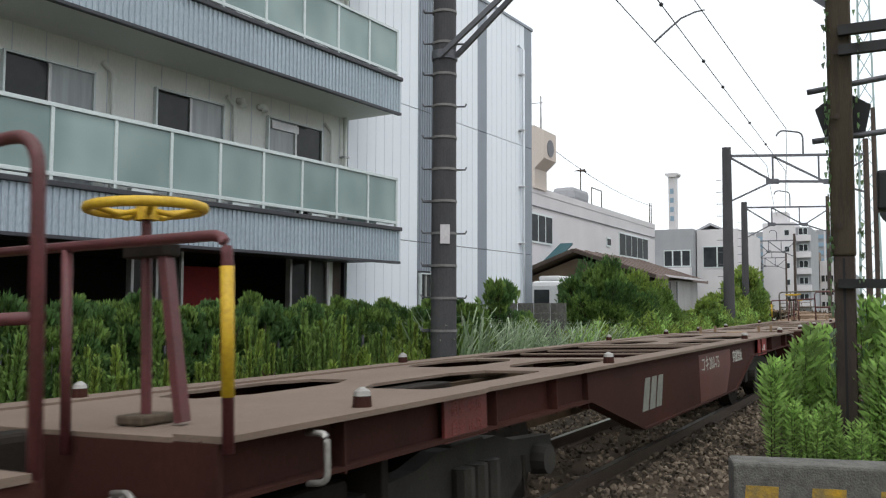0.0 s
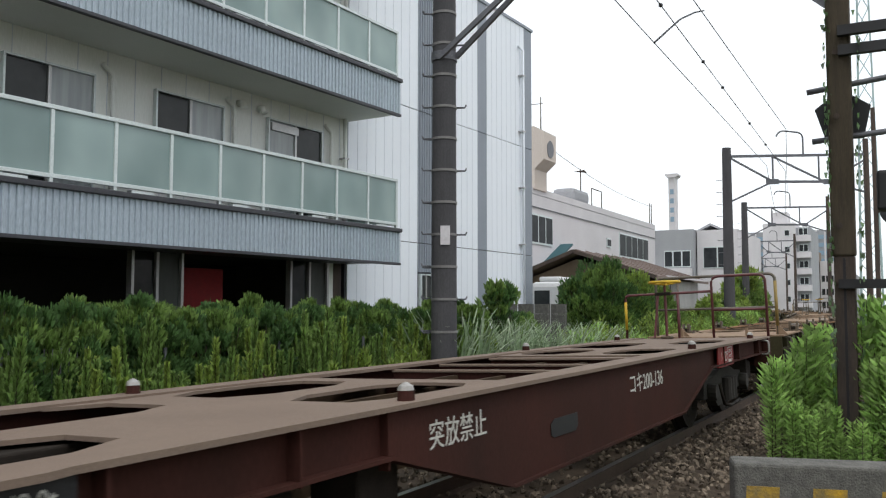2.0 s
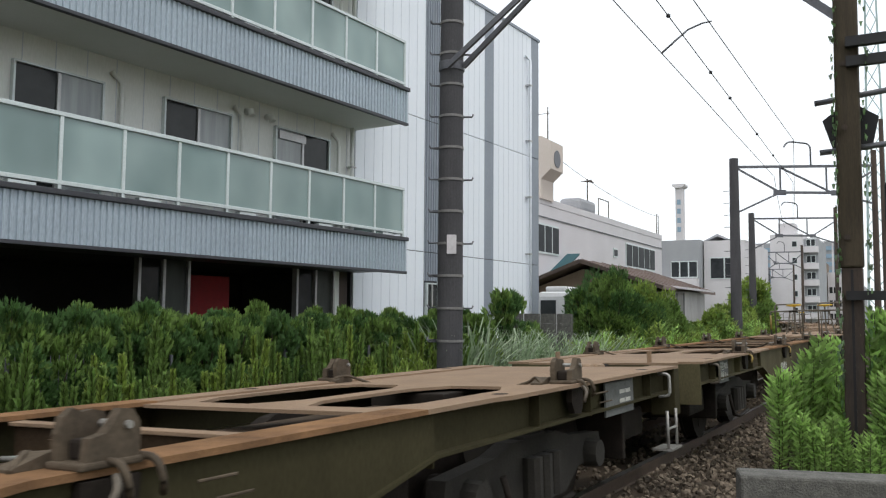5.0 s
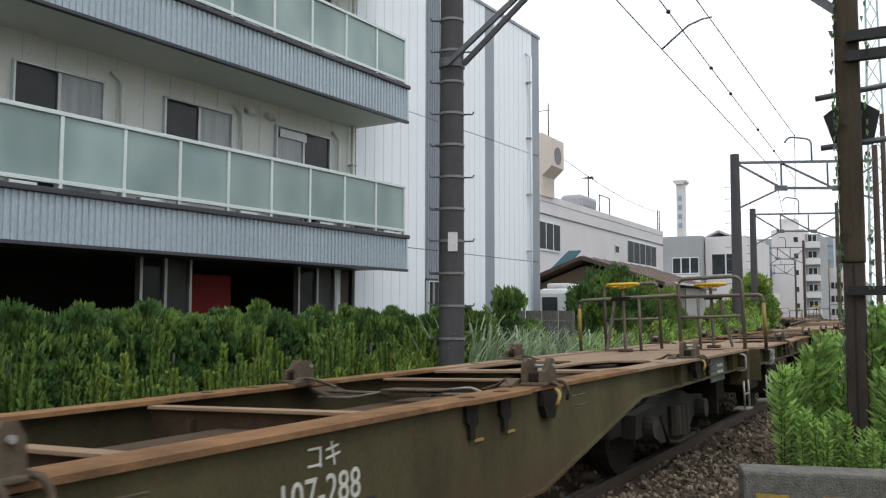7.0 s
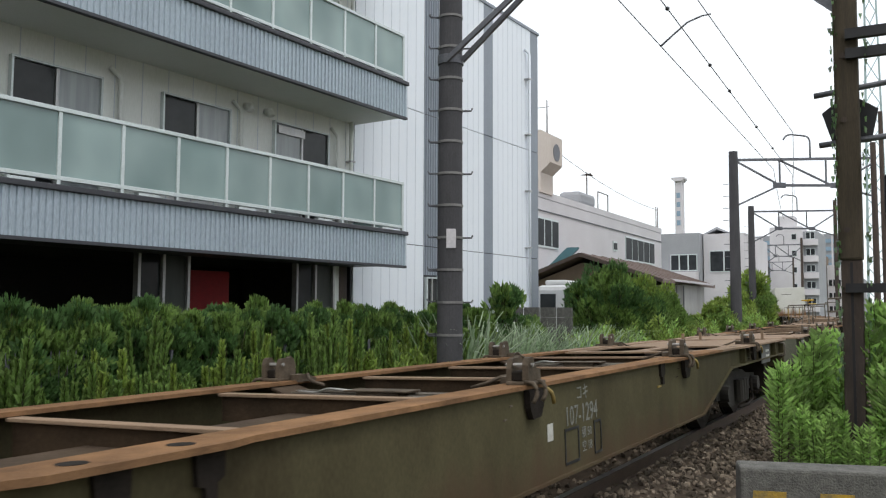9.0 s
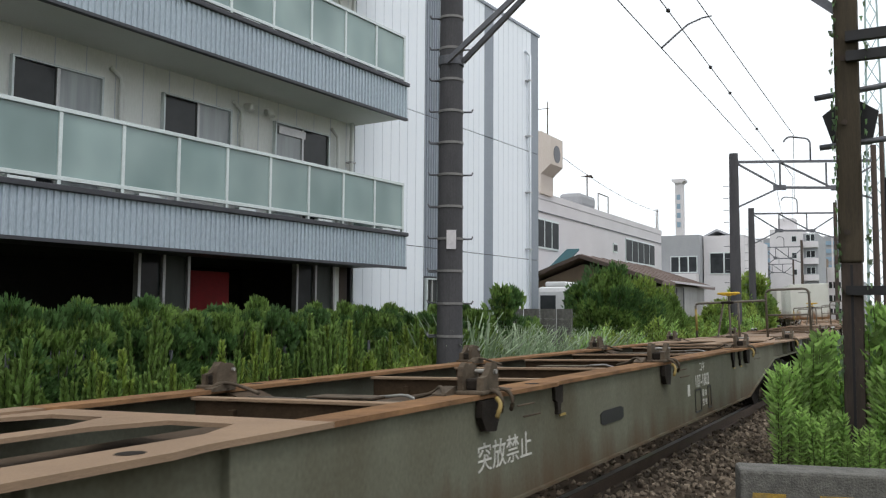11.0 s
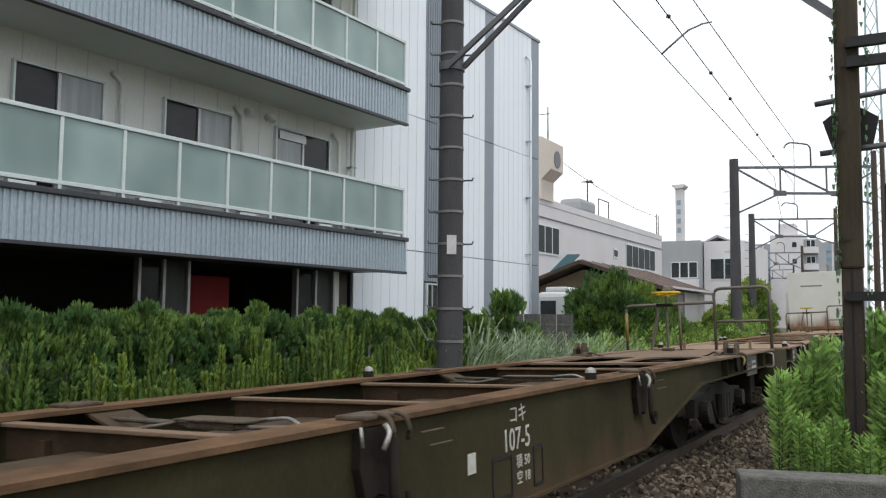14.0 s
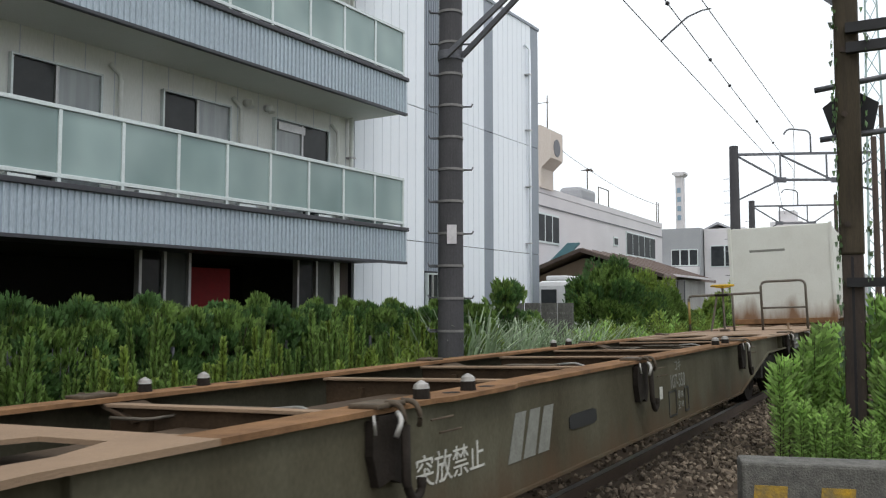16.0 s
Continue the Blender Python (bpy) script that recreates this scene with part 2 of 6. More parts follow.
def rusty_foot(m, low, high, color):
    """Rust that has run in streaks up from the lower edge of a painted thing."""
    nt = m.node_tree
    b = nt.nodes["Principled BSDF"]
    src = b.inputs["Base Color"].links[0].from_socket
    co = nt.nodes.new("ShaderNodeTexCoord")
    sep = nt.nodes.new("ShaderNodeSeparateXYZ")
    nt.links.new(co.outputs["Object"], sep.inputs[0])
    rng = nt.nodes.new("ShaderNodeMapRange")
    rng.inputs[1].default_value, rng.inputs[2].default_value, rng.inputs[3].default_value, rng.inputs[4].default_value = low, high, 0.62, -0.25
    nt.links.new(sep.outputs[2], rng.inputs[0])
    mp = nt.nodes.new("ShaderNodeMapping")
    mp.inputs["Scale"].default_value = (3.2, 3.2, 0.5)
    nt.links.new(co.outputs["Object"], mp.inputs[0])
    n = nt.nodes.new("ShaderNodeTexNoise")
    n.inputs["Scale"].default_value, n.inputs["Detail"].default_value = 1.3, 8
    nt.links.new(mp.outputs[0], n.inputs["Vector"])
    add = nt.nodes.new("ShaderNodeMath")
    nt.links.new(rng.outputs[0], add.inputs[0])
    nt.links.new(n.outputs[0], add.inputs[1])
    rp = nt.nodes.new("ShaderNodeMapRange")
    rp.inputs[1].default_value, rp.inputs[2].default_value = 0.55, 1.05
    nt.links.new(add.outputs[0], rp.inputs[0])
    mix = nt.nodes.new("ShaderNodeMixRGB")
    mix.inputs[2].default_value = (*color, 1)
    nt.links.new(rp.outputs[0], mix.inputs[0])
    nt.links.new(src, mix.inputs[1])
    nt.links.new(mix.outputs[0], b.inputs["Base Color"])


rusty_foot(CONTAINER, 0.1, 1.0, (0.20, 0.11, 0.06))
for sill_paint in (BEAM_OLIVE, BEAM_GREY, BEAM_PALE, BEAM_GREEN):
    rusty_foot(sill_paint, 0.24, 0.80, (0.085, 0.056, 0.034))
STEM = material("brown_stem", (0.06, 0.045, 0.03), rough=0.9)


# ---- shape helpers ----
def part(name, bm, mat, parent=None, label=""):
    """Link a bmesh as one mesh object, under a thing or on its own."""
    me = bpy.data.meshes.new(name)
    bm.normal_update()
    bm.to_mesh(me)
    bm.free()
    me.materials.append(mat)
    ob = new(name, me)
    ob.parent = parent
    if label:
        ob["label"] = label
    return ob


def thing(name, m=None, label="", category="", group="", kind=""):
    ob = new(name)
    ob.empty_display_size = 0.1
    if m is not None:
        ob.matrix_basis = m
    return tagged(ob, label, category, group, kind)


def B():
    return bmesh.new()


def box(bm, x0, x1, y0, y1, z0, z1, bevel=0.0):
    r = bmesh.ops.create_cube(bm, size=1)
    bmesh.ops.transform(bm, matrix=Matrix.Translation(((x0 + x1) / 2, (y0 + y1) / 2, (z0 + z1) / 2)) @ Matrix.Diagonal((x1 - x0, y1 - y0, z1 - z0, 1)), verts=r["verts"])
    if bevel:
        es = list({e for v in r["verts"] for e in v.link_edges})
        bmesh.ops.bevel(bm, geom=es, offset=bevel, segments=2, affect="EDGES", profile=0.5)
    return bm


def rod(bm, p0, p1, r0, r1=None, seg=10, caps=True):
    p0, p1 = Vector(p0), Vector(p1)
    d = p1 - p0
    m = Matrix.Translation((p0 + p1) / 2) @ d.to_track_quat("Z", "Y").to_matrix().to_4x4()
    bmesh.ops.create_cone(bm, cap_ends=caps, segments=seg, radius1=r0, radius2=r0 if r1 is None else r1, depth=d.length, matrix=m)
    return bm


def tube(bm, pts, r, seg=8, bend=0.0):
    """A pipe along a polyline; bend rounds the corners."""
    pts = [Vector(p) for p in pts]
    if bend:
        out = [pts[0]]
        for a, b, c in zip(pts, pts[1:], pts[2:]):
            d0, d1 = (a - b).normalized() * bend, (c - b).normalized() * bend
            for i in range(6):
                f = i / 5
                out.append((b + d0) * (1 - f) ** 2 + b * 2 * f * (1 - f) + (b + d1) * f * f)
        pts = out + [pts[-1]]
    rings = []
    for i, p in enumerate(pts):
        d = (pts[min(i + 1, len(pts) - 1)] - pts[max(i - 1, 0)]).normalized()
        up = Vector((0, 0, 1)) if abs(d.z) < 0.95 else Vector((1, 0, 0))
        a = d.cross(up).normalized()
        b = d.cross(a).normalized()
        rings.append([bm.verts.new(p + (a * math.cos(2 * math.pi * k / seg) + b * math.sin(2 * math.pi * k / seg)) * r) for k in range(seg)])
    for u, v in zip(rings, rings[1:]):
        for k in range(seg):
            f = bm.faces.new((u[k], u[(k + 1) % seg], v[(k + 1) % seg], v[k]))
            f.smooth = True
    bm.faces.new(rings[0][::-1])
    bm.faces.new(rings[-1])
    return bm


def prism(bm, poly, axis, a, b):
    """Extrude a polygon of two coordinates along axis x, y or z from a to b."""
    def put(u, v, w):
        return {"x": (w, u, v), "y": (u, w, v), "z": (u, v, w)}[axis]
    lo = [bm.verts.new(put(u, v, a)) for u, v in poly]
    hi = [bm.verts.new(put(u, v, b)) for u, v in poly]
    n = len(poly)
    for i in range(n):
        bm.faces.new((lo[i], lo[(i + 1) % n], hi[(i + 1) % n], hi[i]))
    bm.faces.new(lo[::-1])
    bm.faces.new(hi)
    bmesh.ops.recalc_face_normals(bm, faces=bm.faces)
    return bm


# ---- the railway's line: straight, then a gentle bend to the left ----
AXIS, ROOT, BEND0, HEAD0, CURVE, CANT = -3.1, 5.0, 16.0, radians(-1.0), 0.0038, -2.0
LIFT = 0.011


def line_at(s):
    """Place and heading (degrees, positive to the left) of the track's centre at s metres along it."""
    t = min(s, BEND0) - ROOT
    x, y, h = AXIS - math.sin(HEAD0) * t, ROOT + math.cos(HEAD0) * t, HEAD0
    if s > BEND0:
        h = HEAD0 + CURVE * (s - BEND0)
        x += (math.cos(h) - math.cos(HEAD0)) / CURVE
        y += (math.sin(h) - math.sin(HEAD0)) / CURVE
    return x, y, math.degrees(h)


def beside(s, off, z=0.0):
    x, y, a = line_at(s)
    return Vector((x + off * math.cos(radians(a)), y + off * math.sin(radians(a)), z))


# ---- ground, track ----
def build_ground():
    bm = B()
    xs = sorted(set([-900, -300, -120, -60, -30, -20, -14, -10, -8, -6.6, -6, -5.2, -4.6, -1.9, -1.3, -0.8, 0, 1, 2, 4, 8, 16, 40, 120, 400, 900]))
    ys = sorted(set([-600, -120, -40, -20, -10] + [i * 2.0 for i in range(-4, 60)] + [150, 250, 500, 1200, 2400]))
    grid = {}
    for x in xs:
        for y in ys:
            cx = line_at(min(max(y, -300), 400))[0]
            dx = x - AXIS
            z = -0.42 if abs(dx) < 1.9 else -0.28
            if abs(dx) > 3.2:
                z = -0.25
            z += 0.03 * noise.noise((x * 0.4, y * 0.4, 0)) if abs(x) < 60 and abs(y) < 130 else 0
            shift = (cx - AXIS) if abs(x) < 60 else 0
            grid[x, y] = bm.verts.new((x + shift, y, z))
    for a, b in zip(xs, xs[1:]):
        for c, d in zip(ys, ys[1:]):
            bm.faces.new((grid[a, c], grid[b, c], grid[b, d], grid[a, d]))
    tagged(part("ground", bm, EARTH), "weedy brown earth beside the railway", "ground", kind="structure")


def build_track():
    bed = B()
    rows = []
    prof = [(-2.5, -0.36), (-1.75, -0.18), (-0.7, -0.11), (-0.45, -0.16), (0.45, -0.15), (0.66, -0.095), (1.45, -0.125), (2.0, -0.22), (2.9, -0.30)]
    ss = [-14 + i * 0.5 for i in range(130)] + [52 + i * 4 for i in range(60)]
    for s in ss:
        rows.append([bed.verts.new(beside(s, o, z + 0.045 * o / 1.1 * 0.5 + 0.02 * noise.noise((o * 3, s * 2, 3)))) for o, z in prof])
    for a, b in zip(rows, rows[1:]):
        for i in range(len(prof) - 1):
            bed.faces.new((a[i], a[i + 1], b[i + 1], b[i]))
    tagged(part("ballast_bed", bed, BALLAST), "rust-stained crushed stone ballast under the track", "ballast", kind="structure")
    # loose stones, thickest along the visible shoulder
    rnd = random.Random(4)
    verts, faces = [], []
    ico = [(0, 0, 1), (0.9, 0, 0.2), (0.2, 0.85, 0.3), (-0.8, 0.4, 0.1), (-0.6, -0.7, 0.25), (0.35, -0.85, 0.15), (0, 0, -0.8)]
    tri = [(0, 1, 2), (0, 2, 3), (0, 3, 4), (0, 4, 5), (0, 5, 1), (6, 2, 1), (6, 3, 2), (6, 4, 3), (6, 5, 4), (6, 1, 5)]
    for i in range(15000):
        s = 2.5 + 26 * rnd.random() ** 1.6 if i > 2500 else rnd.uniform(-10, 2.5)
        o = rnd.uniform(-1.9, 1.9) if rnd.random() < 0.62 else rnd.uniform(0.7, 2.3)
        z = np.interp(o, [p[0] for p in prof], [p[1] for p in prof]) + 0.02 * o
        r = rnd.uniform(0.018, 0.045)
        c = beside(s, o, z + r * 0.35)
        e = Euler((rnd.uniform(0, 6), rnd.uniform(0, 6), rnd.uniform(0, 6))).to_matrix()
        k = len(verts)
        sc = (rnd.uniform(0.7, 1.3), rnd.uniform(0.7, 1.3), rnd.uniform(0.6, 1.0))
        verts += [tuple(c + e @ Vector((v[0] * r * sc[0], v[1] * r * sc[1], v[2] * r * sc[2]))) for v in ico]
        faces += [(a + k, b + k, d + k) for a, b, d in tri]
    me = bpy.data.meshes.new("ballast_stones")
    me.from_pydata(verts, [], faces)
    me.materials.append(STONE)
    tagged(new("ballast_stones", me), "loose angular brown and grey ballast stones", "stones", kind="stuff")
    # rails
    track = thing("railway_track", None, "pair of worn steel rails on concrete sleepers", "railway track", kind="structure")
    rail_prof = [(-0.065, -0.153), (0.065, -0.153), (0.065, -0.14), (0.012, -0.12), (0.012, -0.04), (0.033, -0.03), (0.033, -0.002), (-0.033, -0.002), (-0.033, -0.03), (-0.012, -0.04), (-0.012, -0.12), (-0.065, -0.14)]
    for side, dz in ((0.5665, LIFT + 0.02), (-0.5665, LIFT - 0.02)):
        bm, head = B(), B()
        prev = ph = None
        for s in [-14 + i * 2.0 for i in range(110)]:
            ring = [bm.verts.new(beside(s, side + u, dz + v)) for u, v in rail_prof]
            hr = [head.verts.new(beside(s, side + u, dz + v)) for u, v in ((-0.03, 0), (0.03, 0))]
            if prev:
                for i in range(len(ring)):
                    j = (i + 1) % len(ring)
                    bm.faces.new((prev[i], prev[j], ring[j], ring[i]))
                head.faces.new((ph[0], ph[1], hr[1], hr[0]))
            prev, ph = ring, hr
        part("rail", bm, RAIL, track)
        part("rail_head", head, RAIL_TOP, track, "polished running surface of the rail")
    bm = B()
    prism(bm, [(-1.0, -0.30), (1.0, -0.30), (1.0, -0.175), (0.75, -0.155), (0.35, -0.165), (-0.35, -0.165), (-0.75, -0.155), (-1.0, -0.175)], "y", -0.11, 0.11)
    first = part("sleeper", bm, SLEEPER, track)
    for i in range(110):
        s = -6 + i * 0.62
        x, y, a = line_at(s)
        o = first if i == 0 else new("sleeper", first.data)
        o.parent = track
        o.matrix_basis = pose(x, y, -0.03 + LIFT, 0, CANT, a)


build_ground()
build_track()


# ---- apartment building behind the hedge ----
def corrugated(bm, y0, y1, z0, z1, x, period=0.092, depth=0.022):
    n = int((y1 - y0) / period)
    prof = []
    for i in range(n + 1):
        y = y0 + i * period
        prof += [(y, x), (y + period * 0.42, x), (y + period * 0.5, x - depth), (y + period * 0.9, x - depth)]
    prof = [(min(y, y1), q) for y, q in prof]
    lo = [bm.verts.new((q, y, z0)) for y, q in prof]
    hi = [bm.verts.new((q, y, z1)) for y, q in prof]
    for i in range(len(prof) - 1):
        bm.faces.new((lo[i], lo[i + 1], hi[i + 1], hi[i]))
    return bm


def sliding_window(parent, x, y0, y1, z0, z1, split=0.5, left=None, right=None):
    """A two-leaf aluminium window set into the wall plane x, facing +x."""
    w = part("window", box(box(box(box(B(), x - 0.06, x + 0.035, y0 - 0.03, y0, z0, z1), x - 0.06, x + 0.035, y1, y1 + 0.03, z0, z1), x - 0.06, x + 0.035, y0 - 0.03, y1 + 0.03, z1, z1 + 0.03), x - 0.06, x + 0.05, y0 - 0.03, y1 + 0.03, z0 - 0.05, z0), ALU_WHITE, parent, "pale aluminium sliding window")
    ym = y0 + (y1 - y0) * split
    part("pane", box(B(), x - 0.03, x - 0.02, y0, ym, z0, z1), left or WINDOW, w)
    part("pane", box(B(), x - 0.015, x - 0.005, ym, y1, z0, z1), right or CURTAIN, w)
    part("mullion", box(B(), x - 0.03, x + 0.012, ym - 0.025, ym + 0.025, z0, z1, 0.004), ALU, w)
    return w


def drain_pipe(parent, x, y, z0, z1, r=0.036, hook=True):
    pts = [(x + 0.07, y, z0), (x + 0.07, y, z1 - 0.22)] + ([(x + 0.07, y - 0.03, z1 - 0.12), (x + 0.05, y - 0.18, z1)] if hook else [(x + 0.07, y, z1)])
    return part("drain_pipe", tube(B(), pts, r, 8), CREAM_WALL, parent, "cream drain pipe")


def build_apartments():
    bld = thing("apartment_building", pose(-8.70, 13.96, 0, 0, 0, -3.4), "white panelled three-storey apartment block with grey corrugated balconies", "building")
    D = -1.29          # plane of the main wall
    L = -19.0
    # body behind the facade
    part("wall", box(B(), -11.0, D - 0.12, L, 8.33, 2.5, 9.5), WHITE_WALL, bld)
    part("wall", box(B(), D - 0.12, D, L, -0.05, 2.55, 9.5), CREAM_WALL, bld, "cream wall behind the balconies")
    part("wall", box(B(), -11.0, D - 0.12, -0.05, 8.33, -0.3, 2.5), WHITE_WALL, bld)
    part("wall", box(B(), -11.0, -4.2, L, -0.05, -0.3, 2.5), ROOM_SHADE, bld, "back wall of the ground floor, its shade put into the colour")
    part("roof", box(box(B(), -11.1, D + 0.03, L, 8.5, 9.5, 9.57), -11.05, D, L, 8.45, 9.57, 9.6), GREY_PANEL, bld, "grey metal roof edge")
    # cladding panels of the far part, with grey bands
    cols = [(0.0, 0.62, 0), (0.63, 1.24, 0), (1.25, 1.86, 0), (1.87, 2.53, 0), (2.54, 3.14, 2), (3.15, 3.68, 0), (3.69, 4.22, 0), (4.23, 4.76, 0), (4.77, 5.29, 0), (5.30, 5.78, 1), (5.79, 6.33, 0), (6.34, 6.88, 0), (6.89, 7.43, 0), (7.44, 7.96, 0), (7.97, 8.45, 1)]
    for y0, y1, kind in cols:
        if kind == 0:
            for y in (y0 + (y1 - y0) * 0.5, y1 + 0.005):
                part("panel_joint", box(B(), D - 0.01, D + 0.003, y - 0.007, y + 0.007, -0.3, 9.5), PANEL_JOINT, bld)
        for z0, z1 in ((-0.3, 2.93), (2.95, 6.005), (6.025, 9.5)):
            if kind == 2:
                if z0 < 0:
                    z0 = 2.28
                bm = corrugated(B(), y0, y1 + 0.01, z0, z1, D + 0.01, 0.1, 0.03)
                part("ribbed_panel", bm, GREY_PANEL, bld, "grey ribbed metal panel")
            else:
                bm = box(B(), D - 0.12, D, y0, y1, z0, z1)
                part("panel", bm, GREY_PANEL if kind else WHITE_WALL, bld)
    part("backing", box(B(), D - 0.14, D - 0.03, -0.05, 8.44, -0.3, 9.5), COPING, bld, "dark joints between the panels")
    sliding_window(bld, D + 0.045, 2.62, 3.05, 1.0, 2.2, 0.5, WINDOW, WINDOW)
    # rain pipe near the far corner
    part("rain_pipe", tube(B(), [(D + 0.1, 7.72, -0.3), (D + 0.1, 7.72, 8.75), (D + 0.02, 7.55, 8.85)], 0.04), WHITE_WALL, bld, "white rain pipe")
    for z in (1.5, 3.2, 4.8, 6.4, 8.0):
        part("pipe_clip", box(B(), D, D + 0.15, 7.60, 7.78, z, z + 0.03), ALU, bld)
    # balconies
    for z0, z1, g0, g1 in ((2.34, 2.93, 3.09, 3.95), (5.27, 5.90, 6.05, 6.90), (8.2, 8.83, 8.98, 9.83)):
        # The lowest slab takes the dark coping colour as painted shade on its underside
        par = part("balcony", box(B(), D, -0.02, L, 0.0, z0 + 0.0, z0 + 0.16), SOFFIT if z0 > 3 else COPING, bld, "balcony slab with pale underside" if z0 > 3 else "balcony slab with the shade beneath it put into its colour")
        part("parapet", corrugated(B(), L, 0.0, z0, z1, 0.02), CORRUGATED, par, "blue-grey corrugated steel parapet")
        part("parapet_back", box(B(), -0.10, -0.03, L, -0.01, z0 + 0.02, z1), COPING, par)
        part("parapet_end", corrugated_end(z0, z1, D), CORRUGATED, par)
        part("coping", box(B(), -0.14, 0.06, L, 0.03, z1, z1 + 0.075, 0.012), COPING, par, "dark metal coping")
        part("drip_edge", box(B(), -0.05, 0.035, L, 0.012, z0 - 0.05, z0, 0.006), COPING, par)
        rail = part("balustrade", box(box(box(box(B(), -0.07, -0.01, L, -0.04, g0 - 0.025, g0 + 0.03, 0.006), -0.075, -0.005, L, -0.04, g1 - 0.03, g1 + 0.025, 0.006), D, -0.02, -0.09, -0.04, g1 - 0.03, g1 + 0.02), D, -0.02, -0.09, -0.04, g0 - 0.02, g0 + 0.02), ALU_WHITE, par, "pale aluminium handrail and bottom rail")
        for i in range(20):
            y = -0.065 - 0.909 * i
            part("post", box(B(), -0.068, -0.012, y - 0.025, y + 0.025, z1 + 0.07, g1, 0.005), ALU_WHITE, rail)
            part("glass_panel", box(B(), -0.048, -0.036, y - 0.884, y - 0.025, g0 + 0.03, g1 - 0.03), FROSTED, rail, "frosted green safety glass")
            if i % 2 == 0:
                part("bracket", box(B(), -0.12, -0.02, y - 0.65, y - 0.3, z1 + 0.075, z1 + 0.12), ALU_WHITE, rail)
        part("side_glass", box(B(), D + 0.05, -0.07, -0.07, -0.058, g0 + 0.03, g1 - 0.03), FROSTED, rail)
    # windows and pipes of the upper storeys
    for dz in (0.0, 2.93):
        sliding_window(bld, D + 0.045, -7.27, -5.95, 3.0 + dz, 4.83 + dz, 0.49)
        sliding_window(bld, D + 0.045, -4.82, -3.46, 3.6 + dz, 4.86 + dz, 0.5)
        sliding_window(bld, D + 0.045, -2.35, -0.91, 3.0 + dz, 4.88 + dz, 0.5, CURTAIN, WINDOW)
        sliding_window(bld, D + 0.045, -10.6, -9.2, 3.0 + dz, 4.83 + dz, 0.5)
        part("shutter_box", box(B(), D, D + 0.07, -2.28, -1.57, 4.70 + dz, 4.84 + dz), ALU, bld)
        for y in (-5.62, -3.20, -0.62):
            drain_pipe(bld, D, y, 2.6 + dz, 5.05 + dz)
        part("drain_pipe", tube(B(), [(D + 0.09, -0.22, 2.5 + dz), (D + 0.09, -0.22, 5.3 + dz)], 0.045), CREAM_WALL, bld, "cream drain pipe")
        part("pipe_clip", box(B(), D, D + 0.15, -0.29, -0.15, 4.45 + dz, 4.48 + dz), ALU, bld)
        for y in (-3.05, -2.55, -7.6):
            part("vent_cap", tube(B(), [(D, y, 5.03 + dz), (D + 0.11, y, 5.03 + dz), (D + 0.14, y, 4.94 + dz)], 0.065, 12), CREAM_WALL, bld, "round vent cap")
        for i in range(20):
            y = -9.6 + i * 0.49
            part("panel_joint", box(B(), D, D + 0.004, y - 0.006, y + 0.006, 2.6 + dz, 5.27 + dz), PANEL_JOINT, bld)
    # ground floor: glazed bays; the recess's shade is put into the wall and ceiling colour
    part("floor_slab", box(B(), -4.2, D, L, -0.05, 2.36, 2.5), ROOM_SHADE, bld)
    for y0, y1 in ((-5.17, -5.12), (-4.71, -4.66), (-4.22, -4.17), (-1.67, -1.62), (-1.15, -1.1), (-0.62, -0.57), (-9.3, -9.25)):
        part("pillar", box(B(), D - 0.12, D, y0, y1, -0.3, 2.36), ALU, bld)
    part("pillar", box(B(), D - 0.12, D, -0.45, -0.2, -0.3, 2.36), OLD_STEEL, bld)
    part("pillar", box(B(), D - 0.12, D, -0.57, -0.45, -0.3, 2.36), CREAM_WALL, bld)
    for y0, y1 in ((-5.12, -4.72), (-4.66, -4.22), (-1.62, -1.18), (-1.1, -0.62)):
        part("glass_door", box(B(), D - 0.08, D - 0.06, y0, y1, -0.2, 2.34), DIM_PANE if y0 in (-4.66, -1.1) else WINDOW, bld)
    part("signboard", box(B(), D - 0.4, D - 0.35, -3.95, -3.0, 1.45, 2.14, 0.02), RED_SIGN, bld, "red board in the dark ground floor")
    part("side_wall", box(B(), -4.2, D - 0.12, -0.25, -0.05, -0.3, 2.36), ROOM_SHADE, bld)


def corrugated_end(z0, z1, D):
    bm = B()
    n = 14
    prof = []
    for i in range(n):
        x = -i * 0.09
        prof += [(x, 0.0), (x - 0.038, 0.0), (x - 0.045, -0.02), (x - 0.083, -0.02)]
    lo = [bm.verts.new((max(x, D), y, z0)) for x, y in prof]
    hi = [bm.verts.new((max(x, D), y, z1)) for x, y in prof]
    for i in range(len(prof) - 1):
        bm.faces.new((lo[i + 1], lo[i], hi[i], hi[i + 1]))
    return bm


build_apartments()


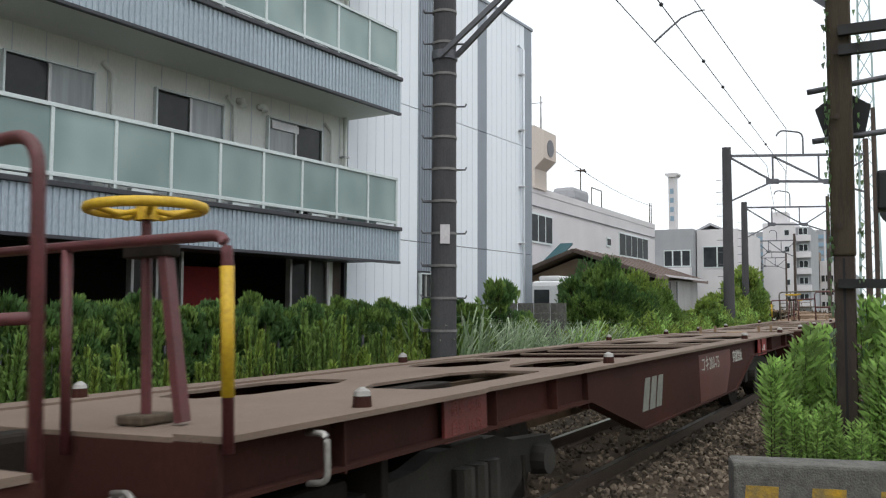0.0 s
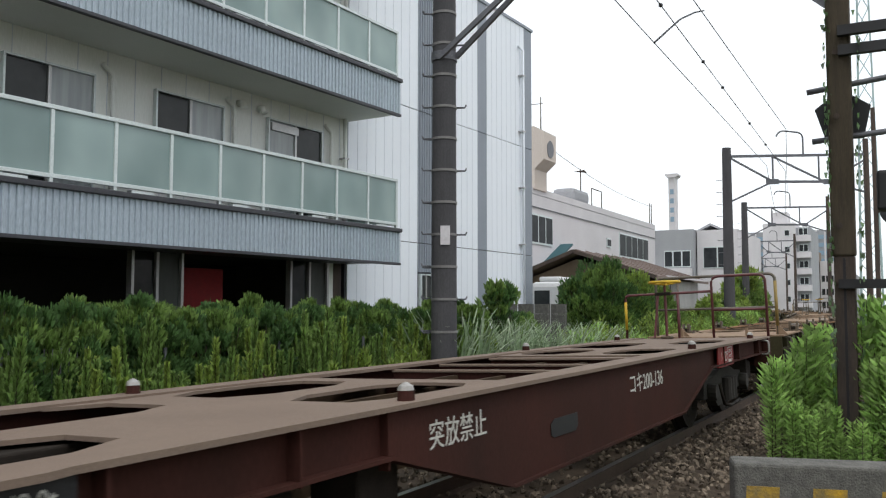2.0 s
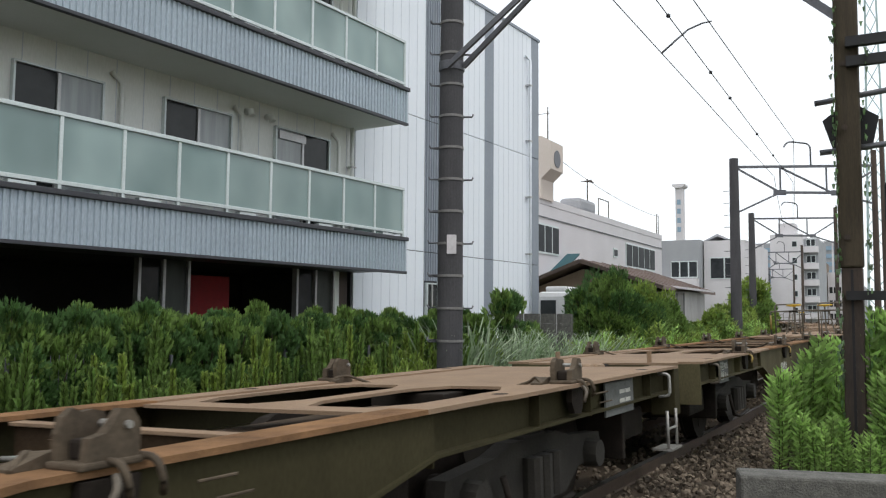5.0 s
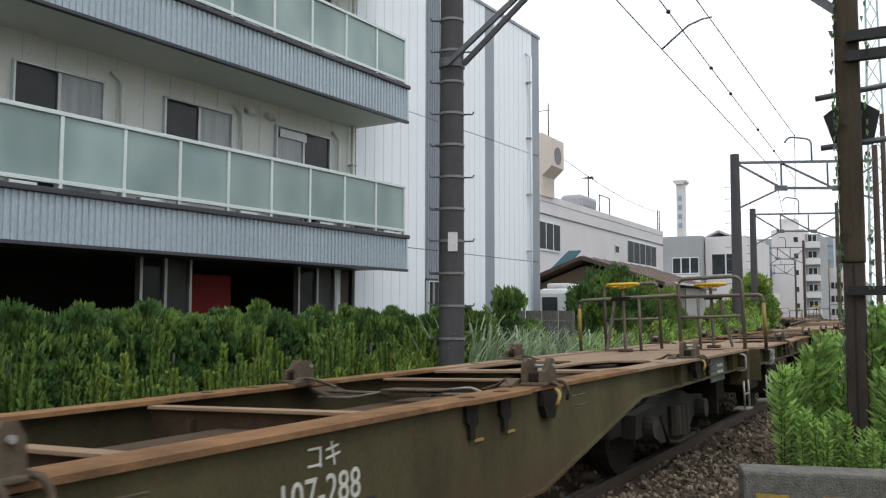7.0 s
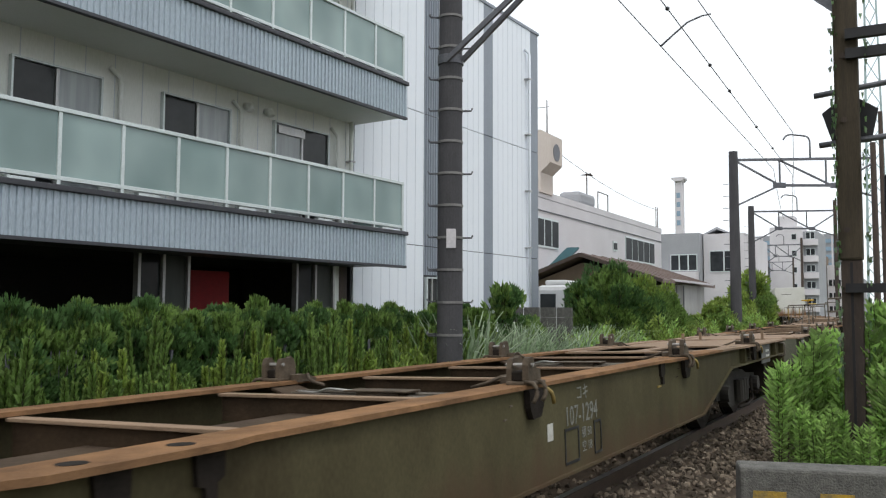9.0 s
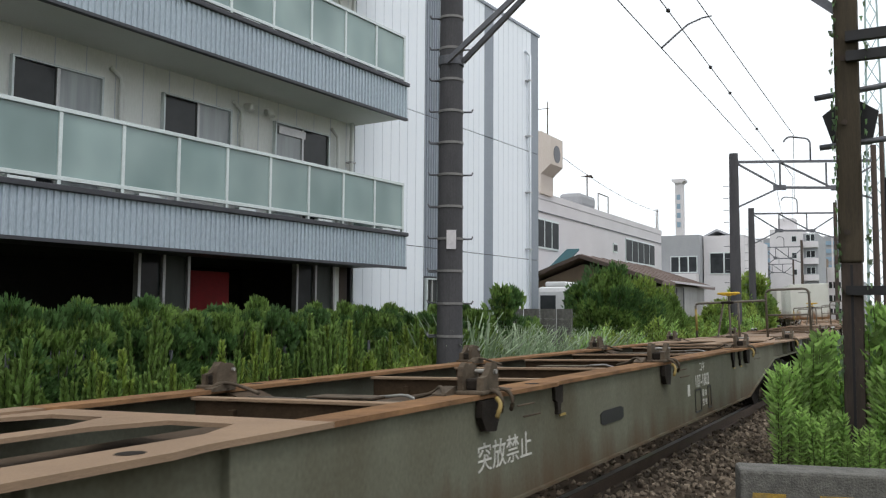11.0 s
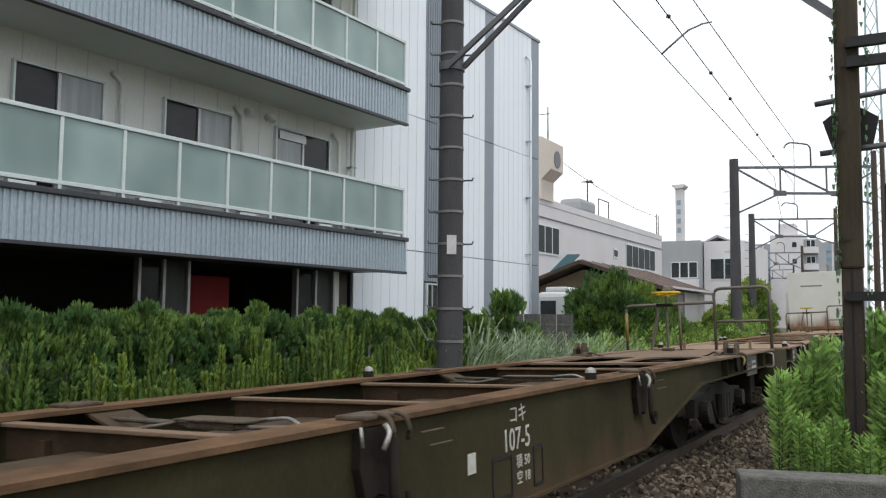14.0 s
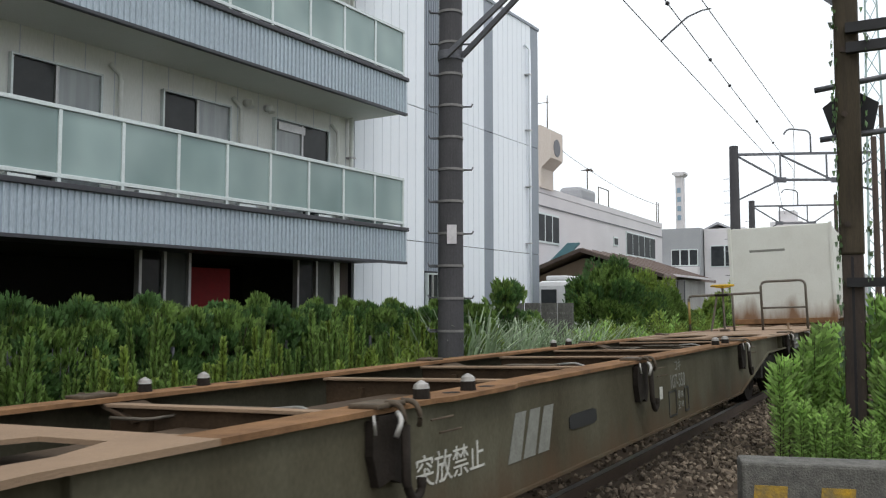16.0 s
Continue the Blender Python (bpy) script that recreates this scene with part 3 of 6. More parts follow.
# ---- overhead line poles ----
def build_near_pole():
    p = thing("concrete_pole", pose(-6.0, 10.88, -0.3), "weathered grey concrete catenary pole with step irons", "pole", "catenary poles")
    part("shaft", rod(B(), (0, 0, 0), (0, 0, 10.5), 0.195, 0.155, 24), CONCRETE_POLE, p)
    for i in range(17):
        z = 0.95 + i * 0.475
        r = 0.195 - 0.04 * z / 10.5 + 0.011
        bm = rod(B(), (0, 0, z - 0.018), (0, 0, z + 0.018), r, r, 24)
        band = part("band", bm, BAND_STEEL, p, "steel strap")
        for turn, dz in ((205, 0.012), (222, -0.012)) if i % 2 else ((205, 0.012), (25, 0.0)):
            d = Vector((math.cos(radians(turn)), math.sin(radians(turn)), 0))
            pts = [d * r + Vector((0, 0, z + dz)), d * (r + 0.12) + Vector((0, 0, z + dz)), d * (r + 0.14) + Vector((0, 0, z + dz + 0.04))]
            part("step_iron", tube(B(), pts, 0.014, 6), GALV, band)
    part("plate", box(B(), -0.055, 0.085, -0.2, -0.19, -0.14, 0.14, 0.003), HOUSE_WHITE, p, "small pale plate").matrix_basis = pose(0, 0, 2.83, 0, 0, 29)
    c = part("clamp", rod(B(), (0, 0, 5.45), (0, 0, 5.58), 0.195, 0.195, 24), GALV, p)
    # bracket of two angle struts that rise over the track
    part("strut", box_beam((0.02, -0.2, 5.46), (2.9, -0.05, 7.62), 0.05, 0.075), GALV, p)
    part("strut", box_beam((0.19, 0.02, 5.50), (2.9, 0.05, 7.72), 0.05, 0.075), GALV, p)
    part("strut", box_beam((-0.1, 0, 7.75), (4.2, 0, 7.75), 0.06, 0.09), GALV, p)


def box_beam(a, b, w, h):
    a, b = Vector(a), Vector(b)
    bm = B()
    r = bmesh.ops.create_cube(bm, size=1)
    m = Matrix.Translation((a + b) / 2) @ (b - a).to_track_quat("Y", "Z").to_matrix().to_4x4() @ Matrix.Diagonal((w, (b - a).length, h, 1))
    bmesh.ops.transform(bm, matrix=m, verts=r["verts"])
    return bm


def build_portal(left, right, top, name_label):
    """A gantry of two poles and a truss beam across the track."""
    L, R_ = Vector(left), Vector(right)
    g = thing("catenary_gantry", pose(*L), name_label, "gantry", "catenary gantries")
    d = R_ - L
    w = d.length
    d.normalize()
    def P(f, z):
        return d * (f * w) + Vector((0, 0, z))
    part("post", rod(B(), (0, 0, 0), (0, 0, top + 0.35), 0.24, 0.18, 16), CONCRETE_POLE, g, "concrete post")
    part("post", rod(B(), P(1, 0), P(1, top + 0.75), 0.13, 0.11, 12), OLD_STEEL, g, "dark steel post")
    for i in range(13):
        z = 1.0 + i * 0.5
        part("step_iron", tube(B(), [(-0.2, -0.05, z), (-0.42, -0.1, z)], 0.014, 5), GALV, g)
    part("top_chord", box_beam(P(0, top), P(1, top + 0.1), 0.1, 0.1), GALV, g)
    lo = top - 1.05
    part("bottom_chord", box_beam(P(0.33, lo), P(0.72, lo), 0.09, 0.1), GALV, g)
    for a, za, b, zb in ((0.02, top - 1.9, 0.33, lo), (0.02, top - 0.05, 0.33, lo), (0.33, lo, 0.33, top), (0.33, top, 0.70, lo), (0.66, lo, 0.66, top), (0.72, lo, 1.0, top - 0.1), (0.72, lo, 1.0, top - 1.5)):
        part("brace", box_beam(P(a, za), P(b, zb), 0.07, 0.07), GALV, g)
    part("insulator_hook", tube(B(), [P(0.55, top), P(0.55, top + 1.0), P(0.38, top + 1.1), P(0.36, top + 0.85)], 0.035, 8, 0.25), GALV, g, "curved steel arm over the beam")
    part("gusset", box_beam(P(0.28, lo), P(0.37, lo), 0.05, 0.22), GALV, g)
    part("gusset", box_beam(P(0.69, lo), P(0.76, lo), 0.05, 0.22), GALV, g)


build_near_pole()
build_portal((-6.50, 36.1, -0.3), (-1.43, 38.9, -0.3), 8.0, "concrete and steel gantry carrying the overhead line")
build_portal((-8.97, 55.4, -0.3), (-4.37, 58.0, -0.3), 7.95, "concrete and steel gantry carrying the overhead line")
build_portal((-13.0, 86.5, -0.3), (-9.7, 88.3, -0.3), 8.05, "concrete and steel gantry carrying the overhead line")
build_portal((-17.9, 118, -0.3), (-14.2, 119.6, -0.3), 8.05, "concrete and steel gantry carrying the overhead line")


def build_wires():
    def wire(name, pts, r, label):
        tagged(part(name, tube(B(), pts, r, 5), WIRE), label, "wire", "overhead wires")
    def span(a, b, sag, n=14):
        a, b = Vector(a), Vector(b)
        return [a.lerp(b, i / n) - Vector((0, 0, sag * 4 * (i / n) * (1 - i / n))) for i in range(n + 1)]
    wire("messenger_wire", span((-4.43, -12.00, 7.42), (-5.10, 37.30, 7.38), 0.0, 8) + span((-5.10, 37.30, 7.38), (-7.2, 56.7, 7.2), 0.3)[1:], 0.011, "dark messenger wire over the track")
    contact = (-3.04, -12.00, 6.68), (-4.37, 37.30, 7.10)
    wire("contact_wire", span(*contact, 0.0, 8) + span(contact[1], (-6.7, 56.7, 7.3), 0.0, 4)[1:], 0.010, "dark contact wire over the track")
    wire("feeder_wire", span((-4.45, -12.00, 9.25), (-4.31, 37.30, 8.86), 0.12, 16) + span((-4.31, 37.30, 8.86), (-6.6, 56.8, 8.6), 0.8)[1:], 0.012, "thick feeder wire over the track")
    arm = [(-4.85, 18.56, 7.40), (-4.72, 19.31, 7.89), (-4.60, 20.06, 8.36), (-4.46, 20.95, 8.77), (-4.36, 21.55, 8.99)]
    tagged(part("steady_arm", tube(B(), arm, 0.022, 6), WIRE), "curved steel arm between the overhead wires", "arm")
    for i, y in enumerate((14.9, 19.0, 21.6, 26.5, 30.5, 33.5)):
        a, b = Vector(contact[0]), Vector(contact[1])
        bm = B()
        bmesh.ops.create_icosphere(bm, subdivisions=1, radius=0.045, matrix=Matrix.Translation(a.lerp(b, (y - a.y) / (b.y - a.y))))
        tagged(part("wire_clip", bm, WIRE), "small dark clip on the contact wire", "wire clip", "wire clips")


build_wires()


# ---- old post beside the crossing ----
def build_right_post():
    p = thing("signal_post", pose(-0.565, 9.3, -0.3, 0, 0.15, 0), "weathered timber signal post with dark crossbars and a backboard", "post")
    part("shaft", box(B(), -0.115, 0.105, -0.11, 0.11, 2.3, 6.8, 0.025), TIMBER, p, "weathered square timber post")
    part("foot", box(B(), -0.095, 0.095, -0.09, 0.09, 0, 2.3, 0.012), OLD_STEEL, p, "dark steel foot of the post")
    part("groove", box(B(), -0.012, 0.012, -0.096, -0.085, 0.05, 2.28), BLACK_PAINT, p)
    for z in (2.6, 3.7, 4.35, 5.2):
        part("bolt", rod(B(), (-0.03, -0.13, z), (-0.03, -0.105, z), 0.03, 0.025, 8), OLD_STEEL, p)
    # crossbars
    part("crossbar", box(B(), 0.0, 1.6, -0.19, -0.11, 4.50, 4.60), BLACK_PAINT, p)
    part("crossbar", box(B(), 0.0, 1.6, -0.19, -0.11, 4.30, 4.40), BLACK_PAINT, p)
    part("crossbar", box(B(), -0.05, 1.6, -0.17, -0.09, 1.98, 2.07), BLACK_PAINT, p)
    part("pipe", tube(B(), [(-0.32, 0.1, 4.02), (0.5, 0.1, 4.10)], 0.03), GALV, p)
    part("pipe", tube(B(), [(-0.28, 0.1, 3.50), (0.6, 0.1, 3.56)], 0.03), GALV, p)
    part("backboard", prism(B(), [(-0.25, 3.83), (0.0, 4.02), (0.27, 3.83), (0.20, 3.50), (-0.15, 3.50)], "y", 0.10, 0.13), BLACK_PAINT, p, "dark pentagonal signal backboard")
    part("lamp_box", box(B(), 0.30, 0.62, 0.0, 0.2, 2.75, 3.15, 0.03), BLACK_PAINT, p)
    part("strut", box_beam((0.0, 0, 4.80), (-1.6, 0.2, 6.3), 0.06, 0.08), GALV, p)


build_right_post()


def build_block():
    k = thing("concrete_barrier", pose(-1.08, 6.02, -0.3, 0, 0, 16.5), "grey concrete barrier block with worn yellow stripes", "barrier")
    bm = box(B(), 0, 2.2, 0, 0.30, 0.0, 0.75, 0.022)
    part("body", bm, CONCRETE, k)
    for i in range(5):
        x = 0.08 + i * 0.42
        part("stripe", prism(B(), [(x, 0.600), (x + 0.21, 0.600), (x + 0.19, 0.32), (x - 0.02, 0.32)], "y", -0.004, 0.02), WORN_YELLOW, k, "worn yellow paint stripe")


build_block()


# ---- the freight train ----
def run(t):
    """Metres that the train has gone by t seconds: it slows a little."""
    return 8.865 * t - 0.0213 * t * t


LETTERS = {}


def words(text, size, mat, parent, m, name="lettering", label="", wide=1.0):
    """Painted lettering as a thin mesh, standing on the plane of m."""
    if (text, size, mat.name) in LETTERS:
        ob = new(name, LETTERS[text, size, mat.name])
        ob.parent = parent
        ob.matrix_basis = m @ Matrix.Diagonal((wide, 1, 1, 1))
        return ob
    cu = bpy.data.curves.new("letters", "FONT")
    cu.body, cu.size, cu.align_x, cu.align_y, cu.extrude = text, size, "CENTER", "CENTER", 0.0015
    cu.resolution_u = 3
    tmp = bpy.data.objects.new("letters", cu)
    scene.collection.objects.link(tmp)
    me = bpy.data.meshes.new_from_object(tmp.evaluated_get(bpy.context.evaluated_depsgraph_get()))
    bpy.data.objects.remove(tmp)
    me.materials.clear()
    me.materials.append(mat)
    LETTERS[text, size, mat.name] = me
    ob = new(name, me)
    ob.parent = parent
    ob.matrix_basis = m @ Matrix.Diagonal((wide, 1, 1, 1))
    if label:
        ob["label"] = label
    return ob


def on_side(y, z, x, flip=False):
    """Upright plane on the wagon's side that is read from outside."""
    return pose(-x if flip else x, -y if flip else y, z, 90, 0, 270 if flip else 90)


def i_beam(bm, x, sx, half, prof, web_in):
    """Side sill: web plate of the outline prof (y, z), with top and bottom flanges. sx is +1 or -1."""
    spans = [([prof[0], prof[1]], 0.115), (prof[1:-1], web_in), ([prof[-2], prof[-1]], 0.115)]
    for lo, deep in spans:
        poly = lo + [(lo[-1][0], 0.98), (lo[0][0], 0.98)]
        a, b = x - sx * deep, x - sx * (deep + 0.014)
        prism(bm, poly, "x", min(a, b), max(a, b))
    for y in (prof[1][0], prof[-2][0]):
        a, b = x - sx * web_in, x - sx * 0.129
        box(bm, min(a, b), max(a, b), y - 0.008, y + 0.008, 0.70, 0.98)
    bmesh.ops.recalc_face_normals(bm, faces=bm.faces)
    return bm


def sill_flange(bm, x, sx, lo):
    """Bottom flange that follows the lower outline of the sill, one closed strip."""
    rows = []
    for y, z in lo:
        rows.append([bm.verts.new(p) for p in ((x - sx * 0.045, y, z), (x - sx * 0.17, y, z), (x - sx * 0.17, y, z + 0.018), (x - sx * 0.045, y, z + 0.018))])
    for a, b in zip(rows, rows[1:]):
        for i in range(4):
            bm.faces.new((a[i], a[(i + 1) % 4], b[(i + 1) % 4], b[i]))
    bm.faces.new(rows[0])
    bm.faces.new(rows[-1][::-1])
    bmesh.ops.recalc_face_normals(bm, faces=bm.faces)
    return bm


def top_flange(sx, inner, outline):
    """Top flange seen from above: a straight inner edge and an outer edge (y, x) that steps out at the pads."""
    bm = B()
    poly = [(sx * x, y) for y, x in outline] + [(sx * inner, outline[-1][0]), (sx * inner, outline[0][0])]
    prism(bm, poly, "z", 0.975, 1.0)
    bmesh.ops.recalc_face_normals(bm, faces=bm.faces)
    return bm


def clamp_linkage(wagon, y):
    """Rods, centre block and sloping gussets that join the two clamps of one row across the open frame."""
    c = part("clamp_linkage", box(box(B(), -0.17, 0.17, y + 0.02, y + 0.17, 0.905, 0.945, 0.008), -0.24, 0.26, y + 0.0, y + 0.19, 0.945, 0.957, 0.004), CLAMP, wagon, "dark clamp linkage across the open frame")
    for dy, z in ((0.04, 0.925), (0.15, 0.915)):
        part("rod", tube(B(), [(-0.86, y + dy, z + 0.01), (-0.2, y + dy, z), (0.2, y + dy, z), (0.86, y + dy, z + 0.01)], 0.013, 6), PIPE_GREY, c)
    part("bent_rod", tube(B(), [(0.22, y + 0.16, 0.95), (0.40, y + 0.17, 0.965), (0.58, y + 0.08, 0.925), (0.84, y + 0.07, 0.935)], 0.010, 6, 0.05), STEEL_BRIGHT, c)
    part("bent_rod", tube(B(), [(-0.24, y + 0.03, 0.935), (-0.46, y - 0.06, 0.90), (-0.72, y - 0.10, 0.905)], 0.010, 6, 0.05), PIPE_GREY, c)
    for sx in (-1, 1):
        part("gusset", prism(B(), [(sx * 0.87, 0.975), (sx * 0.60, 0.885), (sx * 0.60, 0.873), (sx * 0.87, 0.955)], "y", y - 0.05, y + 0.24), DUSTY_FRAME, c, "dusty sloping gusset plate")


def wheelset(parent, y):
    bm = B()
    rod(bm, (-0.55, 0, 0), (0.55, 0, 0), 0.07, 0.07, 10)
    for sx in (-1, 1):
        rod(bm, (sx * 0.50, 0, 0), (sx * 0.62, 0, 0), 0.43, 0.43, 24)
        rod(bm, (sx * 0.47, 0, 0), (sx * 0.50, 0, 0), 0.455, 0.455, 24)
        rod(bm, (sx * 0.62, 0, 0), (sx * 0.66, 0, 0), 0.12, 0.12, 12)
        for k in range(6):
            a = k * math.pi / 3
            rod(bm, (sx * 0.615, 0.26 * math.cos(a), 0.26 * math.sin(a)), (sx * 0.625, 0.26 * math.cos(a), 0.26 * math.sin(a)), 0.05, 0.05, 8)
    w = part("wheelset", bm, GRIME, parent)
    w.location = (0, y, 0.43)
    return w


def bogie(wagon, y):
    bm = B()
    for sx in (-1, 1):
        x0, x1 = sorted((sx * 0.74, sx * 0.86))
        prism(bm, [(-1.25, 0.36), (-1.2, 0.56), (-0.6, 0.60), (-0.35, 0.66), (0.35, 0.66), (0.6, 0.60), (1.2, 0.56), (1.25, 0.36), (0.75, 0.36), (0.5, 0.22), (-0.5, 0.22), (-0.75, 0.36)], "x", x0, x1)
        for yy in (-0.95, 0.95):
            rod(bm, (sx * 0.84, yy, 0.43), (sx * 0.96, yy, 0.43), 0.11, 0.10, 12)
        for yy in (-0.16, 0.0, 0.16):
            rod(bm, (sx * 0.90, yy, 0.27), (sx * 0.90, yy, 0.55), 0.07, 0.07, 10)
    box(bm, -0.86, 0.86, -0.2, 0.2, 0.42, 0.68, 0.02)
    b = part("bogie", bm, BOGIE_DUST, wagon, "dusty two-axle bogie")
    b.location = (0, y, 0)
    sets = [wheelset(b, -0.95), wheelset(b, 0.95)]
    for sx in (-1, 1):
        part("brake_lever", tube(B(), [(sx * 0.92, -0.62, 0.5), (sx * 0.95, -0.55, 0.25), (sx * 0.95, -0.2, 0.2), (sx * 0.95, 0.4, 0.22)], 0.022, 6), GRIME, b)
    return sets


def clamp(wagon, y, sx, steel, upright=True, lever_paint=None):
    """Fold-up container clamp on the side sill, with its hanging lever."""
    c = part("container_clamp", box(B(), sx * 1.0 - 0.09, sx * 1.0 + 0.08, y - 0.12, y + 0.11, 0.998, 1.022, 0.008), CLAMP, wagon, "rusty folding container clamp")
    if upright:
        tall = [(y - 0.10, 1.02), (y + 0.09, 1.02), (y + 0.085, 1.10), (y + 0.06, 1.155), (y + 0.02, 1.165), (y - 0.02, 1.16), (y - 0.05, 1.175), (y - 0.085, 1.15), (y - 0.10, 1.10)]
        low = [(y - 0.09, 1.02), (y + 0.10, 1.02), (y + 0.10, 1.12), (y + 0.075, 1.165), (y + 0.03, 1.17), (y + 0.0, 1.13), (y - 0.03, 1.10), (y - 0.08, 1.09)]
        part("cheek", prism(B(), tall, "x", *sorted((sx * 0.915, sx * 0.95))), CLAMP, c)
        part("cheek", prism(B(), low, "x", *sorted((sx * 1.03, sx * 1.07))), CLAMP, c)
        part("core", box(B(), *sorted((sx * 0.95, sx * 1.03)), y - 0.07, y + 0.09, 1.02, 1.085, 0.012), GRIME, c)
        part("pin", rod(B(), (sx * 0.90, y + 0.05, 1.12), (sx * 1.085, y + 0.05, 1.12), 0.013, 0.013, 8), STEEL_BRIGHT, c)
        part("tongue", prism(B(), [(y - 0.22, 0.99), (y - 0.02, 0.99), (y - 0.02, 1.04), (y - 0.10, 1.045), (y - 0.22, 1.01)], "x", *sorted((sx * 0.82, sx * 0.90))), CLAMP, c)
        part("catch", tube(B(), [(sx * 0.9, y - 0.22, 1.0), (sx * 0.82, y - 0.12, 1.05), (sx * 0.72, y - 0.02, 1.0), (sx * 0.60, y - 0.04, 0.97)], 0.012, 6, 0.06), CLAMP, c)
    # ears and lever outside the sill
    for dy in (-0.02, 0.11):
        part("ear", tube(B(), [(sx * 1.05, y + dy, 1.02), (sx * 1.12, y + dy + 0.01, 1.015), (sx * 1.145, y + dy + 0.02, 0.95), (sx * 1.12, y + dy + 0.04, 0.90)], 0.013, 6, 0.03), CLAMP, c)
    part("lever", tube(B(), [(sx * 1.12, y - 0.03, 0.98), (sx * 1.16, y - 0.05, 0.95), (sx * 1.15, y - 0.09, 0.88)], 0.013, 6, 0.03), lever_paint or (OCHRE if upright else STEEL_BRIGHT), c, "worn lever")
    part("backing_bracket", prism(B(), [(y - 0.11, 0.968), (y - 0.12, 0.88), (y - 0.07, 0.80), (y + 0.05, 0.79), (y + 0.09, 0.86), (y + 0.10, 0.968)], "x", *sorted((sx * 1.035, sx * 1.075))), GRIME, c, "black oily bracket")
    if not upright:
        part("hanging_hook", tube(B(), [(sx * 1.13, y + 0.02, 0.92), (sx * 1.14, y + 0.0, 0.66), (sx * 1.14, y + 0.05, 0.58), (sx * 1.14, y + 0.12, 0.60), (sx * 1.14, y + 0.13, 0.67)], 0.022, 6, 0.03), GRIME, c, "black hanging hook")
        part("bracket", prism(B(), [(y - 0.15, 0.95), (y - 0.16, 0.80), (y - 0.12, 0.66), (y - 0.02, 0.68), (y + 0.06, 0.65), (y + 0.12, 0.74), (y + 0.11, 0.95)], "x", *sorted((sx * 1.03, sx * 1.075))), GRIME, c, "grimy folded bracket")
        part("chain", tube(B(), [(sx * 1.11, y - 0.20, 0.985), (sx * 1.12, y - 0.20, 0.90)], 0.007, 5), STEEL_BRIGHT, c)
    for dy, z in ((0.34, 0.90), (0.42, 0.83)):
        part("tie_rod", rod(B(), (sx * 1.07, y + dy, z), (sx * 1.12, y + dy + 0.13, z + 0.01), 0.006, 0.006, 6), CLAMP, c)
    return c


def side_brake_wheel(wagon, y, z, x, sx):
    """Spoked hand-brake wheel that stands off the side sill."""
    xo = sx * (x + 0.06)
    ring = [(xo, y + 0.145 * math.cos(k * math.pi / 10), z + 0.145 * math.sin(k * math.pi / 10)) for k in range(21)]
    w = part("side_brake_wheel", tube(B(), ring, 0.015, 8), OCHRE, wagon, "dull yellow spoked brake wheel")
    for k in range(5):
        a = k * 1.2566 + 0.3
        part("spoke", rod(B(), (xo, y, z), (xo, y + 0.14 * math.cos(a), z + 0.14 * math.sin(a)), 0.012, 0.010, 6), OCHRE, w)
    part("hub", rod(B(), (sx * (x - 0.03), y, z), (xo + sx * 0.02, y, z), 0.032, 0.028, 12), OCHRE, w)


def cone_pin(wagon, x, y, steel):
    bm = rod(B(), (x, y, 0.99), (x, y, 1.055), 0.046, 0.040, 14)
    p = part("locking_pin", bm, steel, wagon, "round container locking pin")
    bm = rod(B(), (x, y, 1.05), (x, y, 1.072), 0.042, 0.036, 14)
    rod(bm, (x, y, 1.072), (x, y, 1.09), 0.036, 0.008, 14)
    part("pin_cap", bm, STEEL_BRIGHT, p, "bright worn steel cap")


